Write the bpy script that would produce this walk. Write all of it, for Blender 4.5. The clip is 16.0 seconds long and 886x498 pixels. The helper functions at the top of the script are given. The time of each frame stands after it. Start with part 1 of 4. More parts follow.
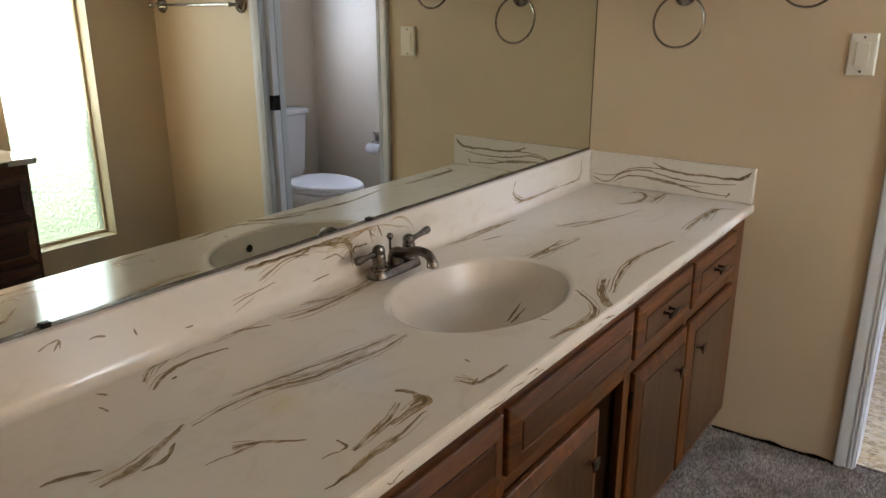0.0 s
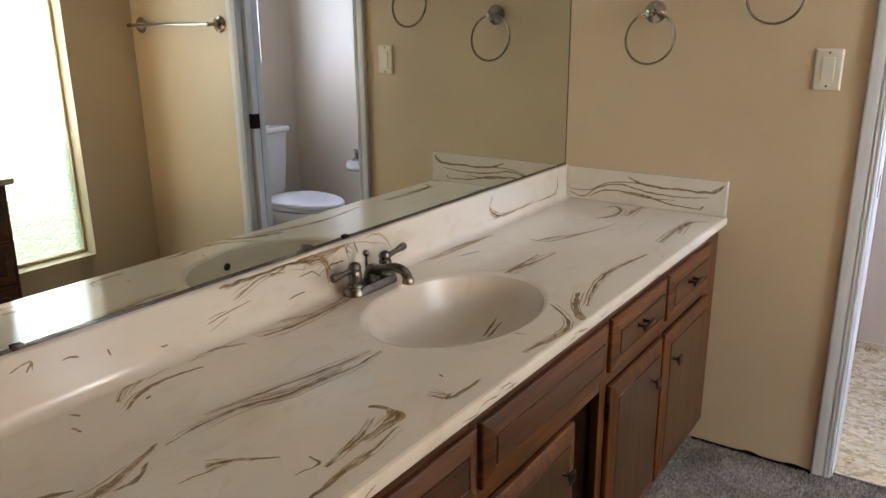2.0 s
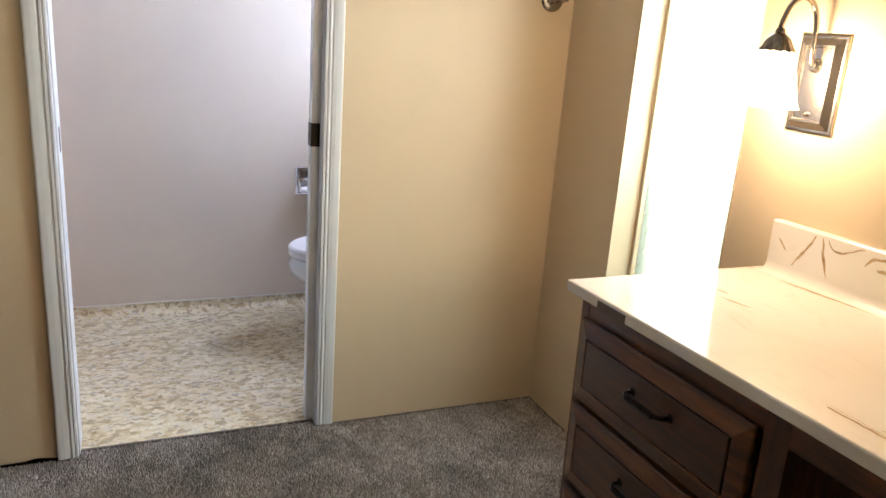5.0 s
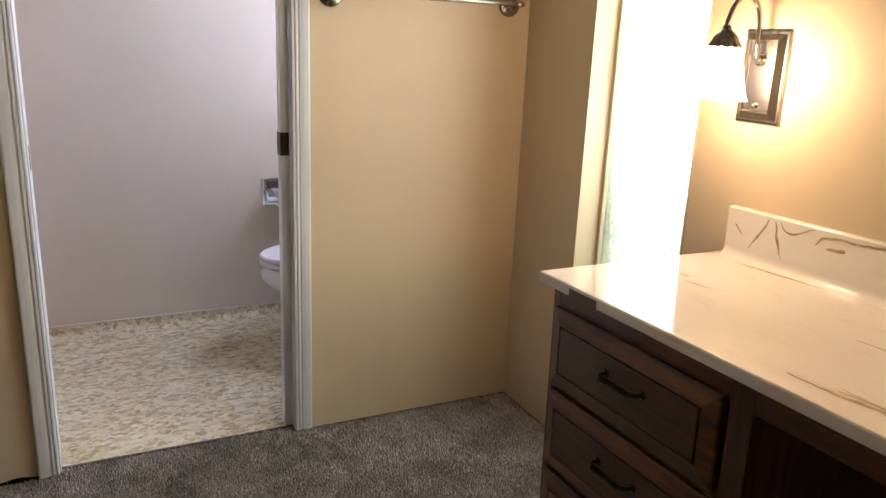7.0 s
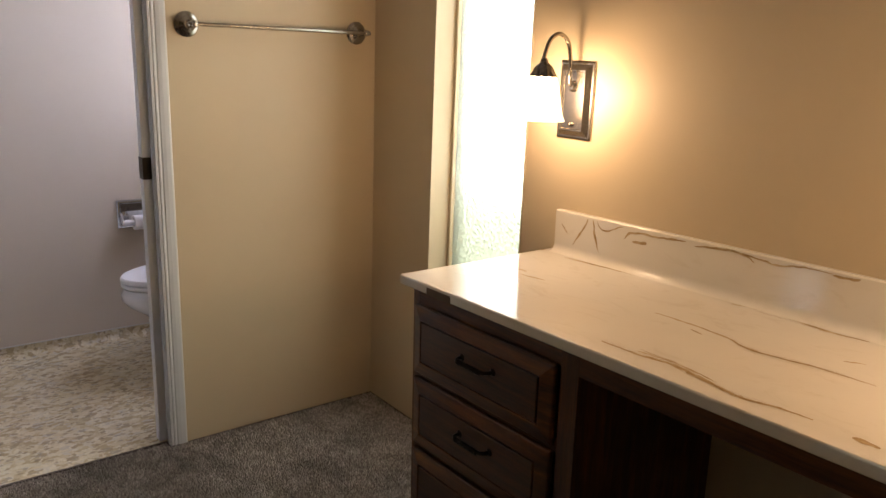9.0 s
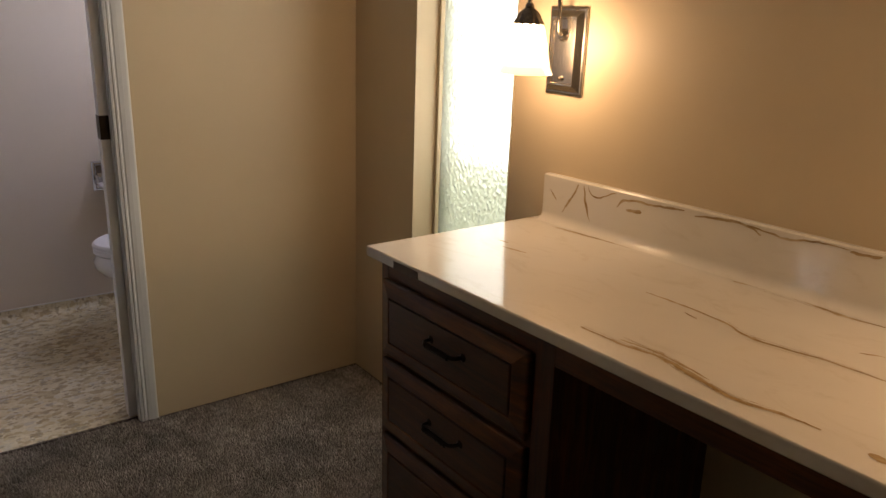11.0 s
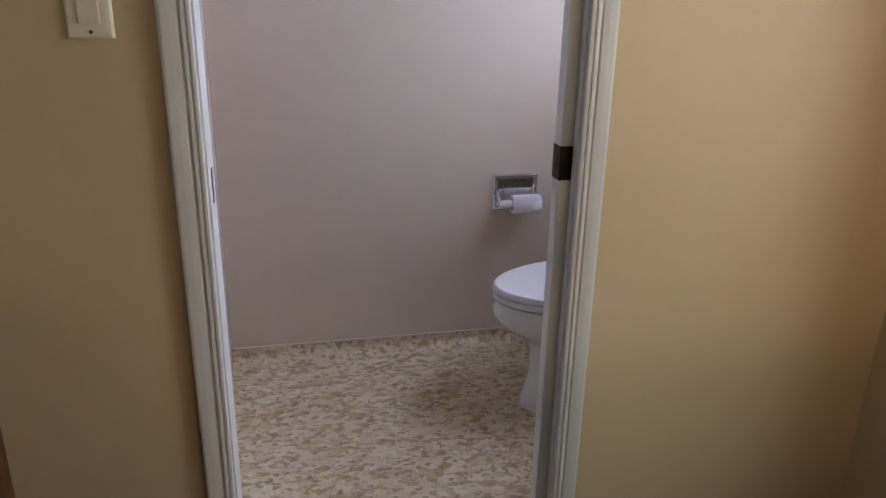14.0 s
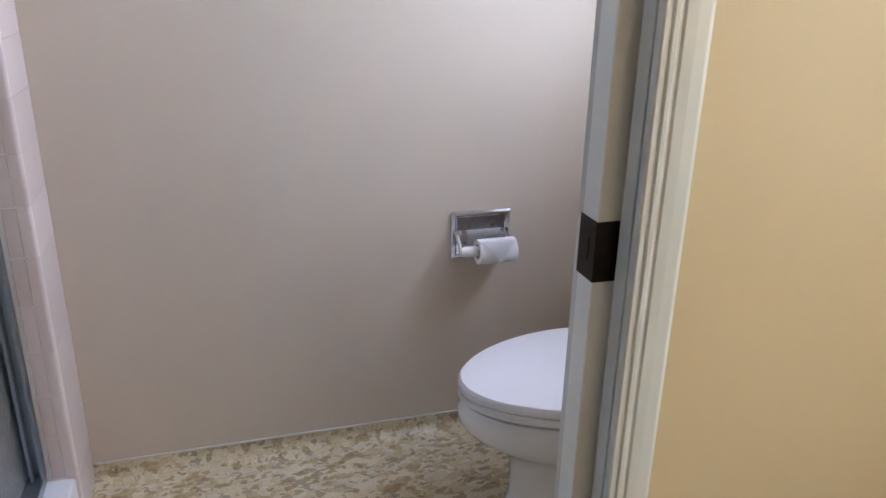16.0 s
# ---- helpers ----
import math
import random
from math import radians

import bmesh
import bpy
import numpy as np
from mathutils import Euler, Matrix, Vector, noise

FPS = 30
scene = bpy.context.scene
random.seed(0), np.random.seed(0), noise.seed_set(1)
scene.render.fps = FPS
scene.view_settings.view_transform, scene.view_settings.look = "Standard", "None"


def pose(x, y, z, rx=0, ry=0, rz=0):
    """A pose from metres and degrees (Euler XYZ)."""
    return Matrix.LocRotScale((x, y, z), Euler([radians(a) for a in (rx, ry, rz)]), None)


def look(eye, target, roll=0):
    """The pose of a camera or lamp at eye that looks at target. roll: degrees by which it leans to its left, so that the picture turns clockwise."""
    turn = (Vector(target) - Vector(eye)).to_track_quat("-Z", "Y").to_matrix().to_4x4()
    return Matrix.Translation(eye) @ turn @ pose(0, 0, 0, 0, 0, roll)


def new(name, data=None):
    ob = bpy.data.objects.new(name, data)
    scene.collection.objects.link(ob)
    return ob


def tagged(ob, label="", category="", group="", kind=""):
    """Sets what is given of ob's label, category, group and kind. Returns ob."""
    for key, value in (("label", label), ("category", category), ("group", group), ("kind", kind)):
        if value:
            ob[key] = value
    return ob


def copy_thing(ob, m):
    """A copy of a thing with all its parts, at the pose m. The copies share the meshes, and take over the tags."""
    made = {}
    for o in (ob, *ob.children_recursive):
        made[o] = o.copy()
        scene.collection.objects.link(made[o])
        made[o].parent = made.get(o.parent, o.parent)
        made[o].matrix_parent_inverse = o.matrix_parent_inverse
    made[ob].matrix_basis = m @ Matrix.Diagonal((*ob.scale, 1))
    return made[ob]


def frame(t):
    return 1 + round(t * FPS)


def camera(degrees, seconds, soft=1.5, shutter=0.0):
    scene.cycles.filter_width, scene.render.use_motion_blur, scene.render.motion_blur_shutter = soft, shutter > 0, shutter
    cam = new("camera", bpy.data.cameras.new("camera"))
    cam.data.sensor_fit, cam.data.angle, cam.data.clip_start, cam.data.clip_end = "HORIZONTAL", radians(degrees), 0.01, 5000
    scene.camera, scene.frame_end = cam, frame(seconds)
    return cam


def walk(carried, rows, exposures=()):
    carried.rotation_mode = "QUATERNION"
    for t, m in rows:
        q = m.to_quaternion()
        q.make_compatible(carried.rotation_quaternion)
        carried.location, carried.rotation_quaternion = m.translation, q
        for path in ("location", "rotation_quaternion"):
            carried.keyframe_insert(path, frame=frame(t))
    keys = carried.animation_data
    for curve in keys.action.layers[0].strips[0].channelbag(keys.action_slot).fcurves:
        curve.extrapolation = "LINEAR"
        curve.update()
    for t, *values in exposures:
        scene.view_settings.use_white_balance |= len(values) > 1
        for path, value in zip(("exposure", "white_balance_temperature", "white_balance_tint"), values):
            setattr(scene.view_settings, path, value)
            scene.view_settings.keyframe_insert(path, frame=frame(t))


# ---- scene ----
cam = camera(60.73, 16.0)
PATH = [
    (0, (0.229, -0.215, 1.387), (-0.6158, 0.9369, 0.9307), -0.20),
    (0.5, (0.244, -0.207, 1.391), (-0.5904, 0.9604, 0.9539), -0.02),
    (1, (0.253, -0.225, 1.386), (-0.5825, 0.9482, 0.9679), -0.27),
    (1.5, (0.245, -0.221, 1.381), (-0.6017, 0.9415, 0.9542), -0.02),
    (2, (0.256, -0.214, 1.393), (-0.5702, 0.9623, 0.9656), -0.58),
    (2.5, (0.210, -0.191, 1.379), (-0.4995, 1.0496, 0.9218), 3.54),
    (3, (0.158, -0.161, 1.359), (-0.1734, 1.2428, 0.9481), 2.52),
    (3.5, (0.177, -0.111, 1.343), (0.2221, 1.3193, 0.8946), 5.04),
    (4, (0.216, -0.054, 1.303), (0.5446, 1.3526, 0.8981), 4.00),
    (4.3, (0.224, -0.032, 1.310), (0.6942, 1.3191, 0.8592), 5.81),
    (4.5, (0.226, -0.013, 1.304), (0.7517, 1.3146, 0.8454), 5.79),
    (4.7, (0.226, -0.005, 1.296), (0.7797, 1.3194, 0.8629), 5.08),
    (6.8, (0.168, -0.029, 1.294), (0.7683, 1.2851, 0.8891), 2.13),
    (7, (0.173, -0.052, 1.290), (0.8127, 1.2440, 0.8866), 2.43),
    (7.5, (0.194, -0.148, 1.304), (0.8930, 1.1183, 0.9077), 1.82),
    (8, (0.142, -0.200, 1.309), (0.8977, 1.0331, 0.9106), 2.42),
    (8.5, (0.048, -0.235, 1.319), (0.9094, 0.9383, 0.9558), 2.42),
    (9, (0.043, -0.217, 1.339), (0.9326, 0.9313, 0.9668), 2.15),
    (9.2, (0.064, -0.219, 1.349), (0.9249, 0.9478, 0.9675), 0.99),
    (11.3, (0.232, -0.102, 1.311), (1.0889, 1.0414, 0.8541), 2.16),
    (11.5, (0.216, -0.084, 1.308), (1.0621, 1.0642, 0.8434), 1.90),
    (12, (0.175, -0.041, 1.301), (0.8979, 1.1681, 0.7849), 1.70),
    (12.5, (0.164, 0.052, 1.296), (0.6573, 1.3571, 0.7447), 1.30),
    (13, (0.150, 0.224, 1.287), (0.4286, 1.5999, 0.7531), 0.87),
    (13.5, (0.125, 0.502, 1.273), (0.528, 2.341, 0.599), 1.3),
    (14, (0.183, 0.823, 1.313), (0.4899, 2.1994, 0.8004), 1.1),
    (14.5, (0.204, 1.083, 1.284), (0.669, 2.928, 0.668), 1.1),
    (15, (0.262, 1.332, 1.27), (0.833, 3.142, 0.637), 2.0),
    (15.5, (0.307, 1.484, 1.261), (0.951, 3.255, 0.591), 2.1),
    (16, (0.349, 1.54, 1.248), (0.899, 3.33, 0.547), 1.2),
]
walk(cam, [(t, look(eye, target, roll)) for t, eye, target, roll in PATH],
     [(0, -0.34, 5900, 16), (1.0, -0.18, 5900, 16), (2.3, -0.12, 5950, 17), (3.0, 0.0, 5700, 17), (3.5, 0.08, 5550, 15), (4.5, 0.05, 5800, 12), (7.0, -0.4, 6250, 16), (8.0, -0.73, 6600, 18), (9.2, -0.95, 6750, 18),
      (11.3, -1.55, 7100, 20), (12.0, -1.65, 7100, 20), (12.6, -1.75, 6950, 20), (13.2, -1.5, 6600, 19), (13.8, -1.12, 6350, 17), (14.5, -0.92, 6050, 15), (15.2, -0.62, 6050, 11), (16.0, -0.50, 6200, 11)])

# ---- world, sun, large lights ----
world = bpy.data.worlds.new("world")
scene.world = world
world.use_nodes = True
wn = world.node_tree.nodes
sky = wn.new("ShaderNodeTexSky")
sky.sky_type = "NISHITA"
sky.sun_disc = False
sky.sun_elevation, sky.sun_rotation = radians(48), radians(-150)
wn["Background"].inputs[1].default_value = 0.14
world.node_tree.links.new(sky.outputs[0], wn["Background"].inputs[0])
sun = new("sun", bpy.data.lights.new("sun", "SUN"))
sun.data.energy, sun.data.angle, sun.data.color = 3.0, radians(0.5), (1.0, 0.95, 0.88)
sun.rotation_euler = Vector((0.35, -0.6, -0.8)).to_track_quat("-Z", "Y").to_euler()


def area(name, place, target, w, h, watts, colour):
    ob = new(name, bpy.data.lights.new(name, "AREA"))
    ob.data.shape, ob.data.size, ob.data.size_y = "RECTANGLE", w, h
    ob.data.energy, ob.data.color = watts, colour
    ob.matrix_world = look(place, target)
    return ob


WINDOW_LIGHT = area("window_daylight", (1.745, 1.604, 1.47), (0.0, 1.604, 1.42), 0.45, 1.20, 13.5, (0.88, 0.94, 1.0))
TOILET_LIGHT = area("toilet_window_daylight", (1.760, 2.76, 1.60), (0.0, 2.76, 1.35), 0.58, 0.82, 37, (0.68, 0.74, 1.0))

# ---- materials ----


def material(name, rough=0.5, metal=0.0, colour=(0.5, 0.5, 0.5), coat=0.0, spec=0.5):
    m = bpy.data.materials.new(name)
    m.use_nodes = True
    b = m.node_tree.nodes["Principled BSDF"]
    b.inputs["Base Color"].default_value = (*colour, 1)
    b.inputs["Roughness"].default_value = rough
    b.inputs["Metallic"].default_value = metal
    b.inputs["Coat Weight"].default_value = coat
    b.inputs["Specular IOR Level"].default_value = spec
    return m, m.node_tree.nodes, m.node_tree.links, b


def coords(n, l, scale=(1, 1, 1)):
    tc, mp = n.new("ShaderNodeNewGeometry"), n.new("ShaderNodeMapping")
    l.new(tc.outputs["Position"], mp.inputs[0])
    mp.inputs["Scale"].default_value = scale
    return mp.outputs[0]


def noise_node(n, l, vec, scale, detail=4, rough=0.55, distortion=0.0):
    t = n.new("ShaderNodeTexNoise")
    l.new(vec, t.inputs["Vector"])
    t.inputs["Scale"].default_value, t.inputs["Detail"].default_value = scale, detail
    t.inputs["Roughness"].default_value, t.inputs["Distortion"].default_value = rough, distortion
    return t.outputs["Fac"]


def ramp(n, l, fac, stops):
    r = n.new("ShaderNodeValToRGB")
    while len(r.color_ramp.elements) < len(stops):
        r.color_ramp.elements.new(0.5)
    for e, (p, c) in zip(r.color_ramp.elements, stops):
        e.position, e.color = p, (*c, 1)
    l.new(fac, r.inputs[0])
    return r.outputs[0]


def mix(n, l, fac, a, b, kind="MIX"):
    x = n.new("ShaderNodeMix")
    x.data_type, x.blend_type = "RGBA", kind
    for sock, v in ((x.inputs[0], fac), (x.inputs[6], a), (x.inputs[7], b)):
        if isinstance(v, tuple):
            sock.default_value = (*v, 1)
        elif isinstance(v, (int, float)):
            sock.default_value = v
        else:
            l.new(v, sock)
    return x.outputs[2]


def bump(n, l, b, height, strength=0.2, distance=0.002):
    u = n.new("ShaderNodeBump")
    u.inputs["Strength"].default_value, u.inputs["Distance"].default_value = strength, distance
    l.new(height, u.inputs["Height"])
    l.new(u.outputs[0], b.inputs["Normal"])


def paint(name, c, rough=0.55, grain=260, strength=0.12, spread=0.05, scuff=0.0):
    m, n, l, b = material(name, rough, spec=0.35)
    v = coords(n, l)
    big, fine = noise_node(n, l, v, 1.7, 3), noise_node(n, l, v, grain, 3)
    lo = tuple(x * (1 - spread) for x in c)
    hi = tuple(min(1, x * (1 + spread)) for x in c)
    col = ramp(n, l, big, [(0.3, lo), (0.7, hi)])
    if scuff:
        s = noise_node(n, l, coords(n, l, (1, 1, 0.6)), 9, 6, 0.7)
        sm = n.new("ShaderNodeMapRange")
        l.new(s, sm.inputs[0])
        sm.inputs[1].default_value, sm.inputs[2].default_value, sm.inputs[4].default_value = 0.58, 0.75, scuff
        col = mix(n, l, sm.outputs[0], col, tuple(x * 0.7 for x in c))
    l.new(col, b.inputs["Base Color"])
    bump(n, l, b, fine, strength, 0.0008)
    return m


WALL = paint("beige_wall_paint", (0.548, 0.437, 0.288), 0.5, 190, 0.18, 0.05, 0.08)
WCWALL = paint("pale_wall_paint", (0.582, 0.498, 0.399), 0.5, 190, 0.16, 0.04, 0.06)
CEIL = paint("white_ceiling_paint", (0.66, 0.64, 0.60), 0.8, 90, 0.5)
TRIM = paint("white_trim_paint", (0.60, 0.61, 0.61), 0.32, 60, 0.12, 0.03, 0.1)
REVEAL = paint("cream_reveal_paint", (0.50, 0.41, 0.27), 0.4, 90, 0.15, 0.04)
STUCCO = paint("weathered_outer_stop", (0.34, 0.38, 0.30), 0.8, 90, 0.5, 0.12)
# Near-black: mirror edge's own tone; otherwise shade painted into gaps, hole and toe kicks.
GAPSHADE_EDGE = paint("gap_shade_and_edge", (0.03, 0.02, 0.015), 0.9)


def make_wood(name, scale, dark=(0.026, 0.009, 0.003), mid=(0.092, 0.031, 0.0050), light=(0.215, 0.074, 0.0105)):
    m, n, l, b = material(name, 0.38, coat=0.15)
    b.inputs["Coat Roughness"].default_value = 0.25
    v = coords(n, l, scale)
    w = noise_node(n, l, v, 5.5, 7, 0.68, 0.5)
    f = noise_node(n, l, v, 34, 5, 0.75)
    big = noise_node(n, l, coords(n, l), 4.2, 3)
    col = ramp(n, l, w, [(0.3, dark), (0.48, mid), (0.68, light)])
    col = mix(n, l, 0.55, col, ramp(n, l, f, [(0.35, (0.30, 0.26, 0.22)), (0.6, (1.0, 1.0, 1.0))]), "MULTIPLY")
    col = mix(n, l, 0.5, col, ramp(n, l, big, [(0.3, (0.65, 0.6, 0.6)), (0.7, (1.15, 1.1, 1.05))]), "MULTIPLY")
    oi = n.new("ShaderNodeObjectInfo")
    col = mix(n, l, 0.35, col, ramp(n, l, oi.outputs["Random"], [(0.0, (0.75, 0.72, 0.7)), (1.0, (1.2, 1.15, 1.1))]), "MULTIPLY")
    l.new(col, b.inputs["Base Color"])
    bump(n, l, b, f, 0.35, 0.0007)
    return m


WOODH = make_wood("oak_along", (3.5, 0.55, 9.0))
WOODV = make_wood("oak_upright", (6.0, 7.0, 0.5))
VENEERV = make_wood("veneer_upright", (9.0, 10.0, 0.45), (0.018, 0.008, 0.003), (0.056, 0.024, 0.0065), (0.102, 0.046, 0.0135))
VENEERH = make_wood("veneer_along", (4.0, 0.5, 11.0), (0.020, 0.007, 0.003), (0.066, 0.0235, 0.0048), (0.128, 0.046, 0.0095))
WOODIN = paint("raw_cabinet_inside", (0.085, 0.05, 0.028), 0.7, 60, 0.2, 0.2)


def make_marble(name, tint):
    m, n, l, b = material(name, 0.1, coat=0.2)
    b.inputs["Coat Roughness"].default_value = 0.06
    v = coords(n, l, (1.0, 0.45, 1.0))
    cloud = noise_node(n, l, v, 3.1, 4, 0.6, 1.0)
    fine = noise_node(n, l, v, 12, 6, 0.7, 1.5)
    col = ramp(n, l, cloud, [(0.25, tuple(x * 0.93 for x in tint)), (0.7, tint)])
    blot = n.new("ShaderNodeMapRange")
    l.new(fine, blot.inputs[0])
    blot.inputs[1].default_value, blot.inputs[2].default_value, blot.inputs[4].default_value = 0.54, 0.78, 0.5
    col = mix(n, l, blot.outputs[0], col, (0.53, 0.45, 0.32))
    # The last spot paints a warm lamp reflection into the countertop as yellow.
    for place, size, shade in (((-0.89, 1.00, 0.83), 11.0, (0.30, 0.20, 0.10)), ((-0.84, 0.93, 0.80), 7.0, (0.50, 0.38, 0.22)), ((-0.59, 0.48, 0.802), 17.0, (0.62, 0.50, 0.22))):
        off = n.new("ShaderNodeVectorMath")
        off.operation = "DISTANCE"
        l.new(coords(n, l), off.inputs[0])
        off.inputs[1].default_value = place
        mr = n.new("ShaderNodeMath")
        mr.operation = "MULTIPLY_ADD"
        l.new(off.outputs["Value"], mr.inputs[0])
        mr.inputs[1].default_value, mr.inputs[2].default_value = -size, 0.75
        ns = n.new("ShaderNodeMath")
        ns.operation, ns.use_clamp = "MULTIPLY", True
        l.new(mr.outputs[0], ns.inputs[0])
        l.new(noise_node(n, l, coords(n, l), 30, 5, 0.7), ns.inputs[1])
        col = mix(n, l, ns.outputs[0], col, shade)
    l.new(col, b.inputs["Base Color"])
    rr = n.new("ShaderNodeMapRange")
    l.new(noise_node(n, l, coords(n, l), 6, 5, 0.7), rr.inputs[0])
    rr.inputs[3].default_value, rr.inputs[4].default_value = 0.07, 0.15
    l.new(rr.outputs[0], b.inputs["Roughness"])
    bump(n, l, b, noise_node(n, l, coords(n, l), 7, 2), 0.03, 0.002)
    return m


MARBLE = make_marble("cultured_marble", (0.73, 0.675, 0.585))
BASIN = make_marble("cultured_marble_basin", (0.71, 0.645, 0.55))
bs = [x for x in BASIN.node_tree.nodes if x.type == "BSDF_PRINCIPLED"][0]
bs.inputs["Coat Weight"].default_value = 0.05
for lk in list(bs.inputs["Roughness"].links):
    BASIN.node_tree.links.remove(lk)
bs.inputs["Roughness"].default_value = 0.26
m, n, l, b = material("marble_vein", 0.2, coat=0.3)
vn = noise_node(n, l, coords(n, l, (1, 0.4, 1)), 55, 5, 0.75)
l.new(ramp(n, l, vn, [(0.36, (0.17, 0.125, 0.06)), (0.52, (0.27, 0.20, 0.11)), (0.66, (0.55, 0.47, 0.34))]), b.inputs["Base Color"])
VEIN = m
m, n, l, b = material("marble_vein_pale", 0.2, coat=0.3)
vn = noise_node(n, l, coords(n, l, (1, 0.4, 1)), 45, 5, 0.75)
l.new(ramp(n, l, vn, [(0.36, (0.30, 0.19, 0.08)), (0.52, (0.43, 0.30, 0.155)), (0.66, (0.60, 0.48, 0.31))]), b.inputs["Base Color"])
VEINPALE = m

m, n, l, b = material("taupe_carpet", 0.95, spec=0.1)
oi = n.new("ShaderNodeNewGeometry")
cc = ramp(n, l, oi.outputs["Random Per Island"], [(0.0, (0.185, 0.165, 0.147)), (0.5, (0.275, 0.249, 0.224)), (1.0, (0.375, 0.342, 0.310))])
patch = ramp(n, l, noise_node(n, l, coords(n, l), 6.5, 5, 0.6, 0.8), [(0.38, (0.82, 0.82, 0.81)), (0.62, (1.26, 1.25, 1.24))])
lay = ramp(n, l, noise_node(n, l, coords(n, l, (1.0, 0.45, 1.0)), 9.0, 3, 0.5, 2.2), [(0.42, (0.90, 0.90, 0.90)), (0.5, (1.0, 1.0, 1.0)), (0.58, (1.08, 1.08, 1.07))])
patch = mix(n, l, 1.0, patch, lay, "MULTIPLY")
l.new(mix(n, l, 1.0, cc, patch, "MULTIPLY"), b.inputs["Base Color"])
CARPET = m
CARPETBASE = paint("carpet_backing", (0.10, 0.08, 0.068), 0.95, 300, 1.0, 0.3)

def vinyl(name, scale):
    """Chips of cream, tan and grey pressed into clear vinyl, ragged and overlapping."""
    m, n, l, b = material(name, 0.32)
    p = coords(n, l, scale)

    def chip_layer(size, wobble, seed):
        w = n.new("ShaderNodeTexNoise")
        w.inputs["Scale"].default_value, w.inputs["Detail"].default_value = size * 0.7, 4
        off = n.new("ShaderNodeVectorMath")
        off.inputs[1].default_value = seed
        l.new(p, off.inputs[0])
        l.new(off.outputs[0], w.inputs["Vector"])
        k = n.new("ShaderNodeVectorMath")
        k.operation = "SCALE"
        k.inputs["Scale"].default_value = wobble
        l.new(w.outputs["Color"], k.inputs[0])
        add = n.new("ShaderNodeVectorMath")
        l.new(off.outputs[0], add.inputs[0])
        l.new(k.outputs[0], add.inputs[1])
        v = n.new("ShaderNodeTexVoronoi")
        v.inputs["Scale"].default_value = size
        l.new(add.outputs[0], v.inputs["Vector"])
        c = n.new("ShaderNodeSeparateColor")
        l.new(v.outputs["Color"], c.inputs[0])
        return v, c
    va, ca = chip_layer(52, 0.032, (0.0, 0.0, 0.0))
    vb, cb = chip_layer(84, 0.026, (3.1, 1.7, 0.4))
    base = ramp(n, l, ca.outputs[0], [(0.0, (0.42, 0.32, 0.17)), (0.2, (0.56, 0.455, 0.27)), (0.5, (0.66, 0.57, 0.385)), (0.8, (0.74, 0.67, 0.50)), (1.0, (0.58, 0.53, 0.43))])
    dark = ramp(n, l, cb.outputs[1], [(0.0, (0.22, 0.15, 0.07)), (0.5, (0.36, 0.27, 0.15)), (1.0, (0.32, 0.29, 0.24))])
    pick = n.new("ShaderNodeMath")
    pick.operation = "LESS_THAN"
    pick.inputs[1].default_value = 0.19
    l.new(cb.outputs[0], pick.inputs[0])
    half = n.new("ShaderNodeMath")
    half.operation = "MULTIPLY"
    half.inputs[1].default_value = 0.75
    l.new(pick.outputs[0], half.inputs[0])
    col = mix(n, l, half.outputs[0], base, dark)
    col = mix(n, l, 0.5, col, ramp(n, l, noise_node(n, l, coords(n, l), 120, 4), [(0.3, (0.68, 0.64, 0.60)), (0.6, (1, 1, 1))]), "MULTIPLY")
    col = mix(n, l, 0.5, col, ramp(n, l, noise_node(n, l, coords(n, l), 5, 5, 0.65), [(0.35, (0.80, 0.72, 0.56)), (0.6, (1, 1, 1))]), "MULTIPLY")
    l.new(col, b.inputs["Base Color"])
    bump(n, l, b, va.outputs["Distance"], 0.18, 0.001)
    return m


VINYL = vinyl("vinyl_chip_floor", (0.75, 1.15, 1.0))
VINYLCOVE = vinyl("vinyl_chip_cove", (0.95, 1.0, 1.1))


def metal(name, c, rough, spots=0.0):
    m, n, l, b = material(name, rough, 1.0, c)
    f = noise_node(n, l, coords(n, l), 120, 4, 0.7)
    l.new(ramp(n, l, f, [(0.3, tuple(x * (0.8 - spots) for x in c)), (0.6, c)]), b.inputs["Base Color"])
    return m


NICKEL = metal("brushed_nickel", (0.42, 0.385, 0.34), 0.2)
PLATE = metal("polished_nickel", (0.60, 0.54, 0.46), 0.26)
PEWTER = metal("dark_pewter", (0.24, 0.22, 0.20), 0.27, 0.2)
CHROME = metal("chrome", (0.72, 0.72, 0.72), 0.12)
BRONZE = metal("oiled_bronze", (0.035, 0.030, 0.026), 0.3)
ALU = metal("dull_aluminium", (0.36, 0.41, 0.46), 0.42)
MIRROR, *_ = material("mirror_silver", 0.0, 1.0, (0.70, 0.73, 0.66))
PORCELAIN, *_ = material("white_porcelain", 0.12, colour=(0.76, 0.75, 0.76), coat=0.5)
SEATPL, *_ = material("white_seat_plastic", 0.28, colour=(0.74, 0.73, 0.75))
PLASTIC, *_ = material("ivory_switch_plastic", 0.3, colour=(0.70, 0.66, 0.54))
PAPER = paint("tissue_paper", (0.82, 0.80, 0.80), 0.9, 320, 0.5, 0.02)
CARD = paint("cardboard_core", (0.30, 0.22, 0.15), 0.9)
TILE, n, l, b = material("pale_pink_tile", 0.12, colour=(0.60, 0.51, 0.47), coat=0.2)
oi = n.new("ShaderNodeObjectInfo")
l.new(ramp(n, l, oi.outputs["Random"], [(0, (0.57, 0.48, 0.44)), (1, (0.63, 0.54, 0.50))]), b.inputs["Base Color"])
